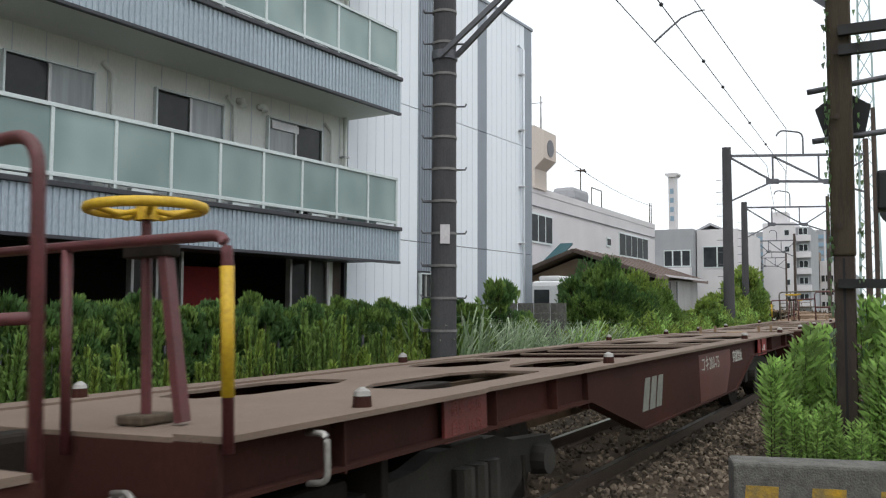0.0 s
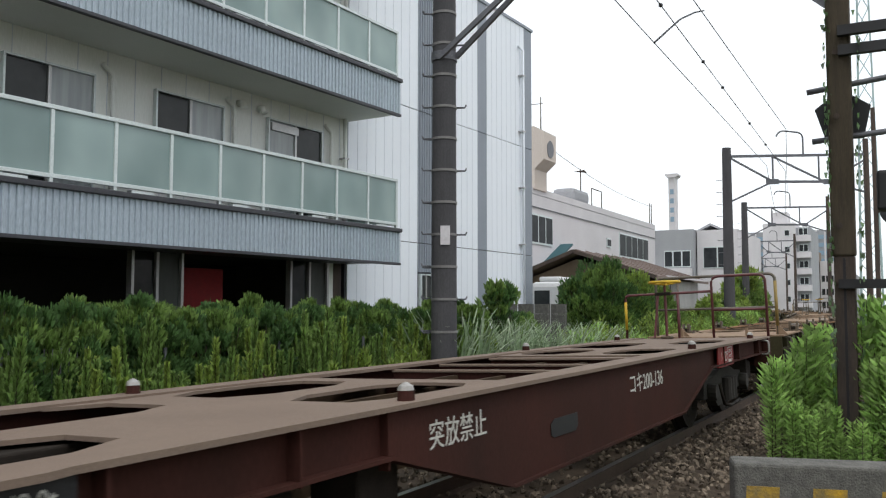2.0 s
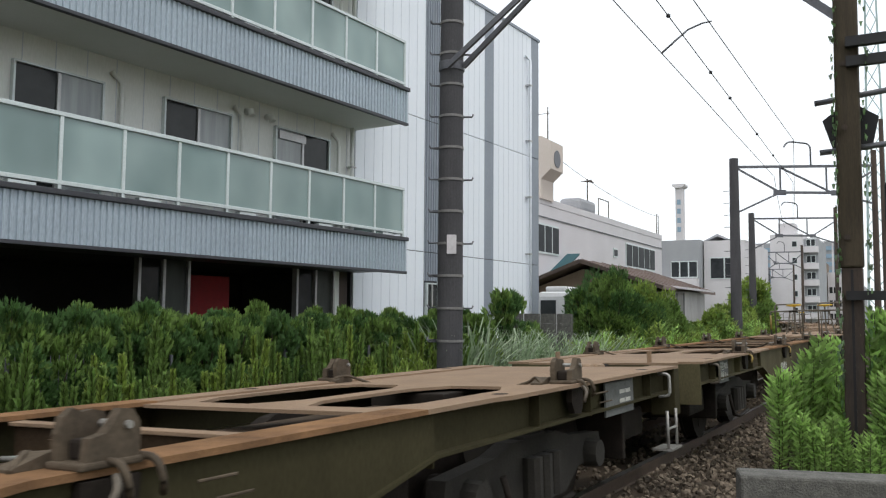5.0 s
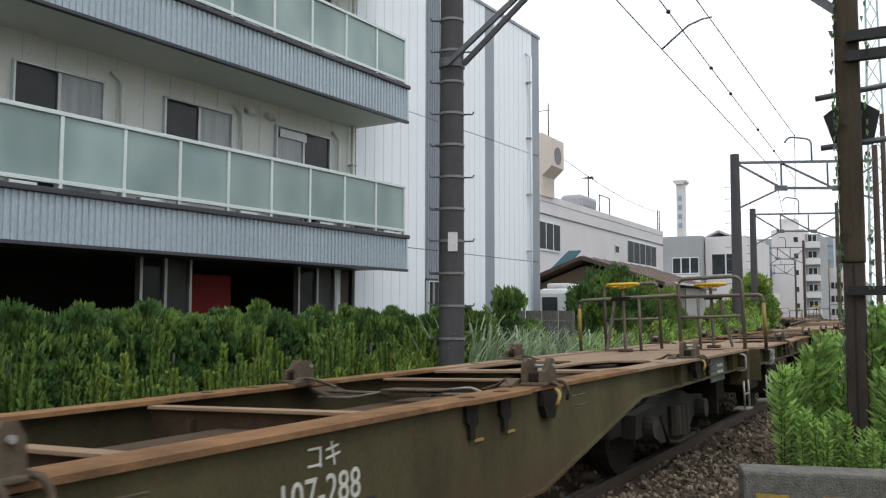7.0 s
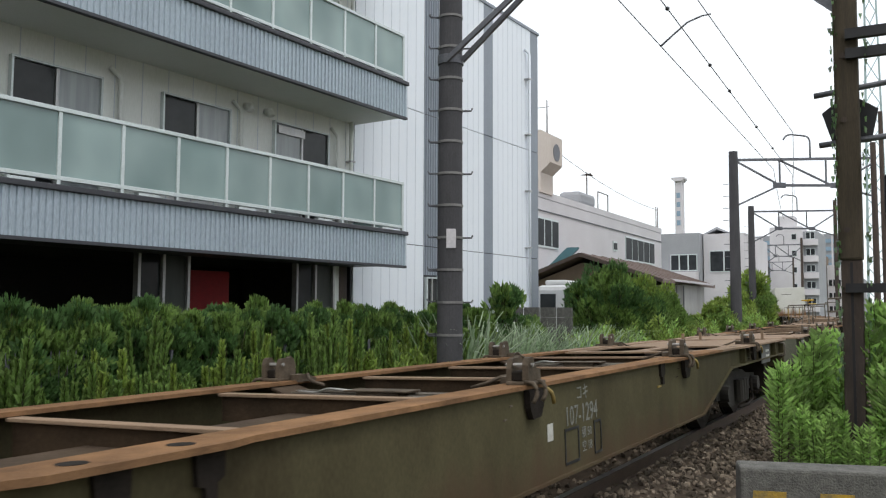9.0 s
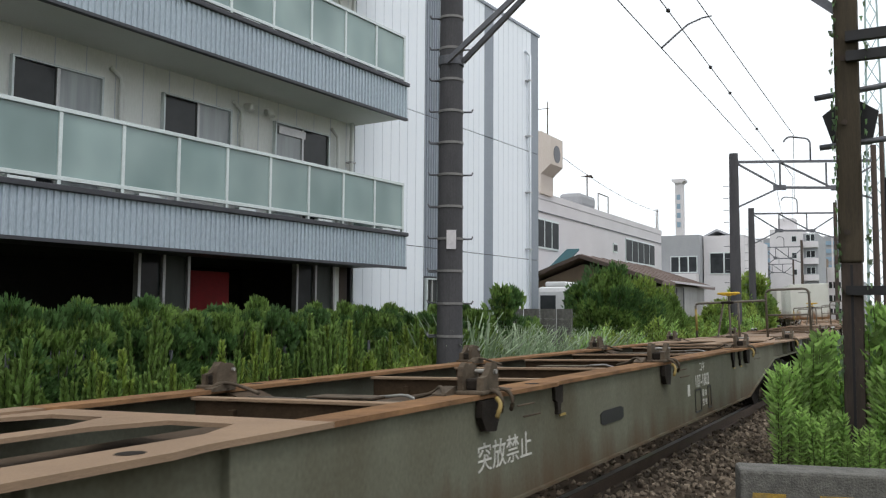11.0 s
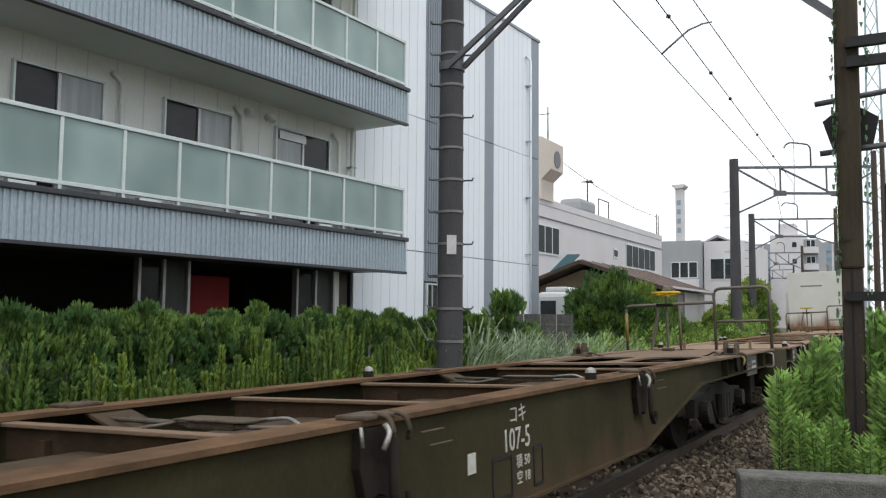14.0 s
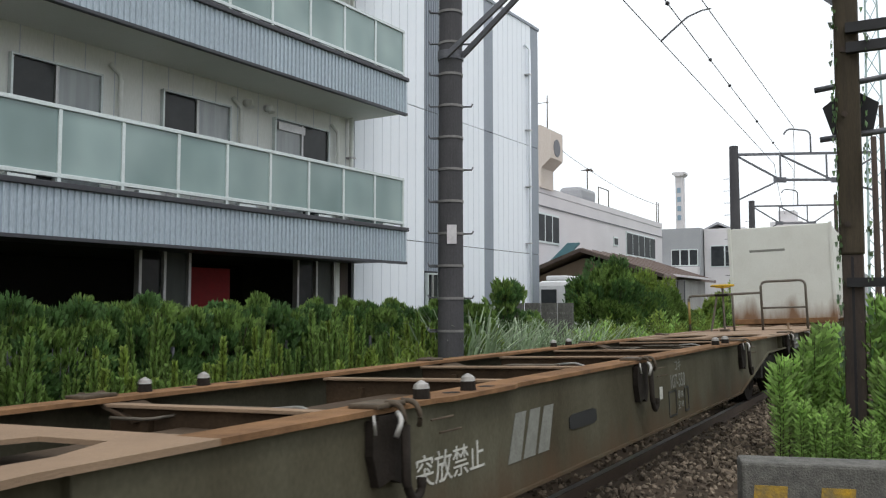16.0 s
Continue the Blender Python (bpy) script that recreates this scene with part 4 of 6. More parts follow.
def brake_end(wagon, half, pipe, top, low_z, wheel_z, wr, sleeve, lean, pr, out):
    """Hand-brake stand, hoop rail and low rail at the +y end."""
    y = half + out
    hoop = part("hoop_rail", tube(B(), [(1.07, y, 0.78), (1.07, y, top), (0.26, y, top), (0.26, y, 0.9)], pr, 8, 0.12), pipe, wagon)
    part("hoop_bar", tube(B(), [(1.07, y, low_z - 0.28), (0.26, y, low_z - 0.28)], 0.019, 8), pipe, hoop)
    low = part("low_rail", tube(B(), [(0.27, y, low_z + 0.02), (-1.14, y, low_z), (-1.14, y, 0.95)], pr, 8, 0.07), pipe, wagon)
    part("yellow_sleeve", tube(B(), [(-1.14, y, low_z - 0.11), (-1.14, y, low_z - 0.56)], pr + 0.002, 8), sleeve, low, "yellow painted rail end")
    part("rail_post", tube(B(), [(-0.28, y, low_z), (-0.28, y, 0.9)], 0.021, 8), pipe, low)
    # brake stand
    yb, xb = half + out - 0.29, -0.40
    legs = box_beam_into(B(), (xb - lean, yb - 0.02, 1.0), (xb - 0.11, yb, wheel_z - 0.17), 0.065, 0.035)
    st = part("brake_stand", legs, pipe, wagon, "slanted brake stand")
    part("stand_head", box(B(), xb - 0.15, xb + 0.09, yb - 0.05, yb + 0.05, wheel_z - 0.21, wheel_z - 0.16, 0.006), GRIME, st)
    part("spindle", rod(B(), (xb, yb, 1.0), (xb, yb, wheel_z), 0.022, 0.022, 8), pipe, st)
    part("spindle_foot", box(B(), xb - 0.08, xb + 0.08, yb - 0.09, yb + 0.09, 0.99, 1.03, 0.01), CLAMP, st)
    bm = B()
    ring = [(xb + wr * math.cos(a), yb + wr * math.sin(a), wheel_z) for a in [i * math.pi / 14 for i in range(29)]]
    tube(bm, ring, 0.022, 8)
    for k in range(5):
        a = k * 2 * math.pi / 5
        tube(bm, [(xb, yb, wheel_z - 0.005), (xb + 0.12 * math.cos(a), yb + 0.12 * math.sin(a), wheel_z - 0.03), (xb + wr * 0.98 * math.cos(a), yb + wr * 0.98 * math.sin(a), wheel_z)], 0.014, 6)
    rod(bm, (xb, yb, wheel_z - 0.05), (xb, yb, wheel_z + 0.02), 0.05, 0.045, 12)
    part("brake_wheel", bm, YELLOW, wagon, "yellow spoked hand-brake wheel")


def plain_end(wagon, half, pipe):
    """Tall rail with a yellow end post and a middle bar, at the -y end."""
    y = -half + 0.26
    r = part("end_rail", tube(B(), [(0.98, y, 0.86), (0.98, y, 2.0), (-0.98, y, 2.0), (-0.98, y, 0.86)], 0.024, 8, 0.12), pipe, wagon)
    part("yellow_sleeve", tube(B(), [(0.98, y, 1.88), (0.98, y, 1.14)], 0.027, 8), OCHRE, r, "dull yellow painted rail end")
    part("middle_bar", tube(B(), [(0.98, y, 1.45), (-0.98, y, 1.45)], 0.019, 8), pipe, r)
    part("rail_post", tube(B(), [(-0.60, y, 2.0), (-0.60, y, 0.95)], 0.022, 8), pipe, r)
    for x in (0.98, -0.60):
        part("foot", prism(B(), [(x - 0.03, 0.99), (x + 0.16, 0.99), (x + 0.03, 1.14), (x - 0.03, 1.14)], "y", y - 0.02, y + 0.02), RUST_DECK, r)


def box_beam_into(bm, a, b, w, h):
    a, b = Vector(a), Vector(b)
    r = bmesh.ops.create_cube(bm, size=1)
    m = Matrix.Translation((a + b) / 2) @ (b - a).to_track_quat("Z", "Y").to_matrix().to_4x4() @ Matrix.Diagonal((w, h, (b - a).length, 1))
    bmesh.ops.transform(bm, matrix=m, verts=r["verts"])
    return bm


def end_gear(wagon, half, beam, brake, plus):
    """End sill, coupler, hose, corner handrail and step at one end."""
    e = 1 if plus else -1
    def Y(a, b):
        return sorted((e * a, e * b))
    y0, y1 = Y(half - 0.03, half)
    part("end_sill", box(B(), -1.06, 1.06, y0, y1, 0.56, 0.975, 0.006), beam, wagon)
    if brake and plus:
        y0, y1 = Y(half - 0.24, half - 0.05)
        part("corner_post", box(B(), 0.86, 1.09, half - 0.12, half + 0.05, 0.55, 0.98, 0.01), beam, wagon)
    y0, y1 = Y(half - 0.1, half + 0.3)
    c = part("coupler", box(B(), -0.1, 0.1, y0, y1, 0.78, 0.98, 0.03), GRIME, wagon, "grimy knuckle coupler")
    y0, y1 = Y(half + 0.22, half + 0.49)
    part("knuckle", box(B(), -0.17, 0.15, y0, y1, 0.74, 1.0, 0.05), RUST_DECK, c)
    h = part("air_hose", tube(B(), [(e * -0.580, e * (half - 0.02), 0.72), (e * -0.590, e * (half + 0.12), 0.70), (e * -0.560, e * (half + 0.25), 0.52), (e * -0.400, e * (half + 0.45), 0.42)], 0.03, 8, 0.05), GRIME, wagon, "black rubber brake hose")
    part("cock", tube(B(), [(e * -0.580, e * (half + 0.02), 0.74), (e * -0.590, e * (half + 0.14), 0.70), (e * -0.575, e * (half + 0.2), 0.60)], 0.04, 8, 0.04), STEEL_BRIGHT, h, "pale worn cock")
    part("cock_handle", tube(B(), [(e * -0.580, e * (half + 0.05), 0.78), (e * -0.730, e * (half + 0.1), 0.80), (e * -0.830, e * (half + 0.12), 0.70)], 0.012, 6, 0.04), STEEL_BRIGHT, h)
    for sx in (-1, 1):
        part("grab_handle", tube(B(), [(sx * 1.05, e * (half - 0.50), 0.95), (sx * 1.15, e * (half - 0.50), 0.95), (sx * 1.15, e * (half - 0.50), 0.76), (sx * 1.05, e * (half - 0.50), 0.75)], 0.014, 6, 0.04), STEEL_BRIGHT if brake else PIPE_GREY, wagon, "bent pale grab handle")
        if plus:
            stp = part("step", tube(box(B(), sx * 1.05 - 0.09, sx * 1.05 + 0.09, e * (half - 0.3) - 0.16, e * (half - 0.3) + 0.16, 0.27, 0.29), [(sx * 1.1, e * (half - 0.44), 0.62), (sx * 1.1, e * (half - 0.44), 0.28)], 0.014, 6), STEEL_BRIGHT, wagon, "pale hanging step")
            part("step_bar", tube(B(), [(sx * 1.1, e * (half - 0.16), 0.62), (sx * 1.1, e * (half - 0.16), 0.28)], 0.014, 6), STEEL_BRIGHT, stp)
            part("step_bar", tube(B(), [(sx * 1.1, e * (half - 0.44), 0.46), (sx * 1.1, e * (half - 0.16), 0.46)], 0.012, 6), STEEL_BRIGHT, stp)
        if not (brake and plus):
            part("stop_post", box(B(), sx * 0.52 - 0.022, sx * 0.52 + 0.022, e * (half - 0.08) - 0.02, e * (half - 0.08) + 0.02, 0.98, 1.11, 0.004), RUST_DECK, wagon)


def deck_holes(bm, x0, x1, y0, y1, holes, z0, z1):
    """A plate from x0 to x1, y0 to y1 with slant-ended openings (ya, yb, xa, xb, slant)."""
    ycuts = sorted({y0, y1} | {h[0] for h in holes} | {h[1] for h in holes})
    for a, b in zip(ycuts, ycuts[1:]):
        row = sorted([h for h in holes if h[0] <= a + 1e-6 and h[1] >= b - 1e-6], key=lambda h: h[2])
        x = x0
        for h in row:
            if h[2] > x:
                box(bm, x, h[2], a, b, z0, z1)
            x = h[3]
        if x < x1:
            box(bm, x, x1, a, b, z0, z1)
    for ya, yb, xa, xb, sl in holes:
        if sl:
            prism(bm, [(xa, ya), (xa + sl * 1.0, ya), (xa, ya + sl * 2.2)], "z", z0, z1)
            prism(bm, [(xb, ya), (xb - sl, ya), (xb, ya + sl * 2.2)], "z", z0, z1)
            prism(bm, [(xa, yb), (xa + sl, yb), (xa, yb - sl * 2.2)], "z", z0, z1)
            prism(bm, [(xb, yb), (xb - sl, yb), (xb, yb - sl * 2.2)], "z", z0, z1)
    return bm


def flat_wagon(front, length, kind, brake_at_rear, beam, deck, pipe, number, label, pins, clamps, grouped, pin_caps=True):
    """A bare container flat wagon whose front coupler is at `front` metres at the start. kind: 'long' or 'short'."""
    w = thing("flat_wagon", None, label, "freight wagon", grouped)
    half = length / 2 - (0.355 if kind == "long" else 0.44)
    bc = length / 2 - 3.1 if kind == "long" else length / 2 - 2.65
    H = 1.10
    if kind == "long":
        prof = [(-half, 0.76), (-5.95, 0.75), (-4.45, 0.355), (3.45, 0.355), (5.5, 0.75), (half, 0.76)]
    else:
        prof = [(-half, 0.76), (-3.3, 0.75), (-2.0, 0.39), (2.0, 0.39), (3.3, 0.75), (half, 0.76)]
    for sx in (-1, 1):
        s = part("side_sill", i_beam(B(), sx * H, sx, half, prof, 0.072), beam, w, "deep painted side sill, soiled and scratched")
        part("bottom_flange", sill_flange(B(), sx * H, sx, prof), beam, s)
        if kind == "long":
            part("top_flange", top_flange(sx, 0.84, [(-half, 1.10), (-6.28, 1.10), (-6.10, 1.065), (-5.40, 1.065)]), deck, s, "worn rusty edge of the deck")
            part("top_flange", top_flange(sx, 0.84, [(-5.398, 1.065), (-3.95, 1.062), (-3.85, 1.10), (-3.12, 1.10), (-3.0, 1.062), (2.35, 1.062), (2.5, 1.10), (3.2, 1.10), (3.3, 1.062), (5.398, 1.065)]), EDGE_DARK if deck is RUST_DARK else RUST_EDGE, s, "worn rusty top flange")
            part("top_flange", top_flange(sx, 0.84, [(5.40, 1.065), (6.10, 1.065), (6.28, 1.10), (half, 1.10)]), deck, s, "worn rusty edge of the deck")
        else:
            part("top_flange", top_flange(sx, 0.84, [(-half, 1.10), (-5.1, 1.10), (-5.0, 1.075), (5.0, 1.075), (5.1, 1.10), (half, 1.10)]), deck, s, "worn top flange")
        for y in (-half + 0.75, -half + 2.2, half - 2.2, half - 0.75, -half + 3.1, half - 3.1):
            x0, x1 = sorted((sx * (H - 0.115), sx * (H - 0.045)))
            part("stiffener", box(B(), x0, x1, y - 0.007, y + 0.007, 0.745, 0.976), beam, s)
    # centre sill and cross beams
    sill_z = 0.845 if kind == "long" else 0.93
    cs = part("centre_sill", box(box(B(), -0.24, -0.20, -half + 3, half - 3, 0.45, sill_z), 0.20, 0.24, -half + 3, half - 3, 0.45, sill_z), INNER, w)
    if kind == "long":
        part("cover_plate", box(B(), -0.27, 0.27, -half + 3, half - 3, sill_z, sill_z + 0.014, 0.003), DUSTY_FRAME, cs, "dusty cover plate of the centre sill")
    # Underframe ends; black boxes and a cross plate are added to darken the underside
    for e in (-1, 1):
        y0, y1 = sorted((e * (half - 3.0), e * (half - 0.05)))
        part("draft_sill", box(B(), -0.30, 0.30, y0, y1, 0.52, 0.95, 0.01), GRIME, w, "grimy draft sill under the deck")
        y0, y1 = sorted((e * (half - 1.05), e * (half - 0.35)))
        for sx in (-1, 1):
            xa, xb = sorted((sx * 0.42, sx * 0.85))
            part("brake_rigging", box(B(), xa, xb, y0, y1, 0.40, 0.66, 0.03), GRIME, w, "grimy brake rigging, boxed out to fill the shadow under the deck")
        part("underdeck_filler", box(B(), -0.95, 0.95, e * (half - 1.2) - 0.03, e * (half - 1.2) + 0.03, 0.30, 0.74, 0.01), GRIME, w)
    inner = 0.84
    if kind == "long":
        p0 = half - 4.55
        holes_f = [(-half + 2.75, -half + 4.33, -0.76, -0.08, 0.14), (-half + 2.75, -half + 4.33, 0.08, 0.76, 0.14)]
        holes_r = [(-b, -a, c, d, e) for a, b, c, d, e in holes_f]
        d1 = part("deck_plate", deck_holes(B(), -inner, inner, -half, -p0, holes_f, 0.967, 0.987), deck, w, "rusty brown deck plate")
        d2 = part("deck_plate", deck_holes(B(), -inner, inner, p0, half, holes_r, 0.967, 0.987), deck, w, "rusty brown deck plate")
        for y, deep in [(-2.4, 0.30), (-1.0, 0.16), (0.6, 0.16), (2.05, 0.30), (4.5, 0.16), (-4.35, 0.16)]:
            cb = part("cross_beam", box(B(), -inner, inner, y - 0.045, y + 0.045, 0.952, 0.972, 0.004), deck, w, "rusty cross beam")
            part("web", box(B(), -inner, inner, y - 0.008, y + 0.008, 0.952 - deep, 0.952), INNER, cb)
            for sx in (-1, 1):
                part("rib", box(B(), sx * 0.5 - 0.02, sx * 0.5 + 0.02, y - 0.05, y - 0.008, 0.952 - deep, 0.90), INNER, cb)
        part("brake_pipe", tube(B(), [(0.42, -half + 2, 0.74), (0.42, half - 2, 0.74)], 0.02, 6), PIPE_GREY, w)
        for y, up in clamps:
            if abs(y) < 5:
                clamp_linkage(w, y)
        for yy in (-2.98, 2.55, 2.95) if number in ("107-288", "107-1294", "107-1802") else ():
            for sx in (-1, 1):
                hg = part("hanger", prism(B(), [(yy - 0.07, 0.974), (yy + 0.07, 0.974), (yy + 0.06, 0.86), (yy + 0.025, 0.85), (yy + 0.02, 0.785), (yy - 0.03, 0.785), (yy - 0.03, 0.86), (yy - 0.065, 0.88)], "x", *sorted((sx * 1.0285, sx * 1.052))), GRIME, w, "black grimy hanger under the flange")
                part("tab", box(B(), *sorted((sx * 1.0285, sx * 1.038)), yy + 0.04, yy + 0.14, 0.765, 0.780), OCHRE, hg, "small yellow paint mark")
        for yy in (-half + 0.75, half - 0.75, -6.35, -3.65, -3.25, 2.62, 3.04, 6.35):
            for sx in (-1, 1):
                part("lock_hole", rod(B(), (sx * 0.98, yy, 1.0005), (sx * 0.98, yy, 1.0015), 0.05, 0.05, 14), GRIME, w, "oval dark locking hole")
    else:
        holes = [(-half + 2.0, -half + 3.6, -0.85, -0.12, 0.14), (-half + 1.2, -half + 2.6, 0.15, 0.75, 0.14)]
        holes += [(-half + 3.95, -half + 5.2, 0.14, 0.80, 0.14), (-half + 4.0, -half + 5.2, -0.80, -0.14, 0.14)]
        p0 = half - 5.45
        part("deck_plate", deck_holes(B(), -inner, inner, -half, -p0, holes, 0.967, 0.987), deck, w, "dusty brown deck plate with slant-ended openings")
        part("deck_plate", deck_holes(B(), -inner, inner, p0, half, [(-b, -a, c, d, e) for a, b, c, d, e in holes], 0.967, 0.987), deck, w, "dusty brown deck plate with slant-ended openings")
        for y, bw in ((-1.48, 0.13), (-0.40, 0.07), (0.40, 0.07), (1.48, 0.13)):
            cb = part("cross_beam", box(B(), -inner, inner, y - bw / 2, y + bw / 2, 0.95, 0.972, 0.004), deck, w)
            part("web", box(B(), -inner, inner, y - 0.01, y + 0.01, 0.5, 0.95), beam, cb)
    # brake gear and hanging clutter under the floor
    part("underfloor_tank", rod(B(), (-0.55, -0.9, 0.5), (-0.55, 0.5, 0.5), 0.17, 0.17, 14), GRIME, w)
    part("lever_box", box(B(), 0.55, 0.85, bc - 1.9, bc - 1.55, 0.42, 0.72, 0.02), GRIME, w)
    part("lever_box", box(B(), 0.55, 0.85, -bc + 1.55, -bc + 1.9, 0.42, 0.72, 0.02), GRIME, w)
    sets = bogie(w, bc) + bogie(w, -bc)
    for x, y in pins:
        for sx in (-1, 1):
            cone_pin(w, sx * x, y, beam if kind == "short" else GRIME)
    for y, up in clamps:
        for sx in (-1, 1):
            clamp(w, y, sx, RUST_DECK, up, PIPE_GREY if number == "107-46" else None)
    for plus in (True, False):
        end_gear(w, half, beam, True if plus else False, plus)
    if number == "107-46":
        plain_end(w, half, pipe)
    else:
        brake_end(w, half, pipe, *((1.93, 1.70, 1.88, 0.205, OCHRE, 0.25, 0.024, -0.06) if kind == "long" else (1.95, 1.70, 1.885, 0.235, YELLOW, 0.19, 0.021, 0.03)))
    # lettering, the same on both sides
    num_y = {"107-288": 1.29, "107-5": 1.0, "107-550": 0.6}.get(number, 0.98)
    boxed = number != "107-46"
    fresh = number in ("107-288", "107-5", "107-1802")
    number_paint = WHITE_PAINT if fresh else (FADED_PAINT if boxed else FADED_OLIVE)
    X = H - 0.069
    for flip in (False, True):
        if kind == "long":
            words("コキ", 0.12, number_paint, w, on_side(num_y + 0.02, 0.873, X, flip))
            words(number, 0.185, number_paint, w, on_side(num_y, 0.73, X, flip), wide=0.88)
            if number != "107-1294":
                words("突放禁止", 0.17, WHITE_PAINT if boxed else FADED_OLIVE, w, on_side(-4.30 if number == "107-46" else -3.75, 0.64, X, flip), wide=1.05)
            for yy, ww in ((num_y - 0.20, 0.13), (num_y + 0.30, 0.075)) if boxed else ():
                fr = part("outline_box", box(box(box(box(B(), -ww, -ww + 0.018, -0.12, 0.12, 0, 0.003), ww - 0.018, ww, -0.12, 0.12, 0, 0.003), -ww, ww, 0.102, 0.12, 0.0, 0.0025), -ww, ww, -0.12, -0.102, 0, 0.0025), BLACK_PAINT, w)
                fr.matrix_basis = on_side(yy, 0.54, X, flip)
            if boxed:
                words("積 50", 0.085, WHITE_PAINT if number in ("107-5", "107-1802") else FADED_PAINT, w, on_side(num_y + 0.08, 0.595, X, flip))
                words("空 18", 0.085, WHITE_PAINT if number in ("107-5", "107-1802") else FADED_PAINT, w, on_side(num_y + 0.08, 0.50, X, flip))
                tag = part("tag", box(B(), -0.045, 0.045, -0.055, 0.055, 0, 0.002), WHITE_PAINT, w, "small pale painted square")
                tag.matrix_basis = on_side(num_y - 0.57, 0.67, X, flip)
            if not boxed:
                side_brake_wheel(w, -2.24, 0.69, X, -1 if flip else 1)
            sl = None if number in ("107-46", "107-1294") else part("slot", prism(B(), [(-0.26, -0.035), (-0.2, -0.052), (0.2, -0.052), (0.26, -0.035), (0.26, 0.035), (0.2, 0.052), (-0.2, 0.052), (-0.26, 0.035)], "z", 0, 0.004), BLACK_PAINT, w, "dark slot in the sill")
            if sl:
                sl.matrix_basis = on_side(-1.9, 0.665, X, flip)
            wp = part("weight_plate", box(B(), -0.24, 0.24, -0.125, 0.13, -0.01, 0.006), PANEL_GREY if boxed else beam, w, "grey plate with load and tare weight")
            wp.matrix_basis = on_side(-7.85 if number == "107-46" else -8.56, 0.835, X + 0.002, flip)
            words("荷重 40.7t", 0.10, WHITE_PAINT if boxed else FADED_PAINT, wp, pose(0, 0.055, 0.009), wide=0.9)
            words("自重 18.6t", 0.10, WHITE_PAINT if boxed else FADED_PAINT, wp, pose(0, -0.055, 0.009), wide=0.9)
            ip = part("inspection_plate", box(B(), -0.33, 0.33, -0.125, 0.13, -0.01, 0.006), PANEL_GREY, w, "grey plate with small markings")
            ip.matrix_basis = on_side(8.33, 0.825, X + 0.002, flip)
            for i in range(4):
                part("lettering", box(B(), -0.02 + (i % 2) * 0.14, 0.10 + (i % 2) * 0.14, 0.03 - (i // 2) * 0.07, 0.06 - (i // 2) * 0.07, 0.008, 0.011), WHITE_PAINT, ip)
        else:
            if number == "200-75":
                pp = part("red_patch", prism(B(), [(-0.80, -0.31), (0.55, -0.31), (0.85, 0.0), (0.85, 0.20), (-0.80, 0.20)], "z", 0, 0.002), PLATE_RED, w, "brighter red repainted patch")
                pp.matrix_basis = on_side(0.92, 0.72, X - 0.001, flip)
            words("コキ" + number, 0.19, WHITE_PAINT, w, on_side(0.80 if number == "200-136" else 0.68, 0.795, X, flip), wide=1.0)
            words("突放禁止", 0.16, WHITE_PAINT, w, on_side(-2.63 if number == "200-136" else 2.24, 0.80, X, flip), wide=1.0)
            bright = number == "200-136"
            rp = part("red_plate", box(B(), *((-0.43, 0.43) if bright else (-0.34, 0.34)), -0.125, 0.115, -0.01, 0.006), SIGNAL_RED, w, "red painted panel with framed dates" if bright else "red painted panel with small worn marks")
            rp.matrix_basis = on_side(4.10, 0.855, X + 0.002, flip)
            if bright:
                plate_bars_local(rp)
            else:
                for x0, x1, z0, z1 in ((-0.15, -0.135, -0.05, 0.03), (-0.04, 0.02, -0.06, -0.03), (0.08, 0.20, -0.06, 0.02)):
                    part("lettering", box(B(), x0, x1, z0, z1, 0.006, 0.008), WHITE_PAINT, rp)
            wp = part("weight_plate", box(B(), -0.24, 0.24, -0.115, 0.115, -0.01, 0.006), BLACK_PAINT if bright else PLATE_RED, w, "dark plate with load and tare weight" if bright else "dull red plate with worn load and tare weight")
            wp.matrix_basis = on_side(-5.2, 0.86, X + 0.002, flip)
            words("荷重 48.0t", 0.09, WHITE_PAINT if bright else FADED_RED, wp, pose(0, 0.05, 0.007), wide=0.9)
            words("自重 16.9t", 0.09, WHITE_PAINT if bright else FADED_RED, wp, pose(0, -0.05, 0.007), wide=0.9)
            if bright:
                sl = part("slot", prism(B(), [(-0.24, -0.04), (-0.19, -0.06), (0.2, -0.06), (0.24, -0.03), (0.24, 0.06), (-0.18, 0.06), (-0.24, 0.03)], "z", 0, 0.004), BLACK_PAINT, w, "dark slot in the sill")
                sl.matrix_basis = on_side(-1.16, 0.655, X, flip)
    w["front"] = front
    return w, sets, bc


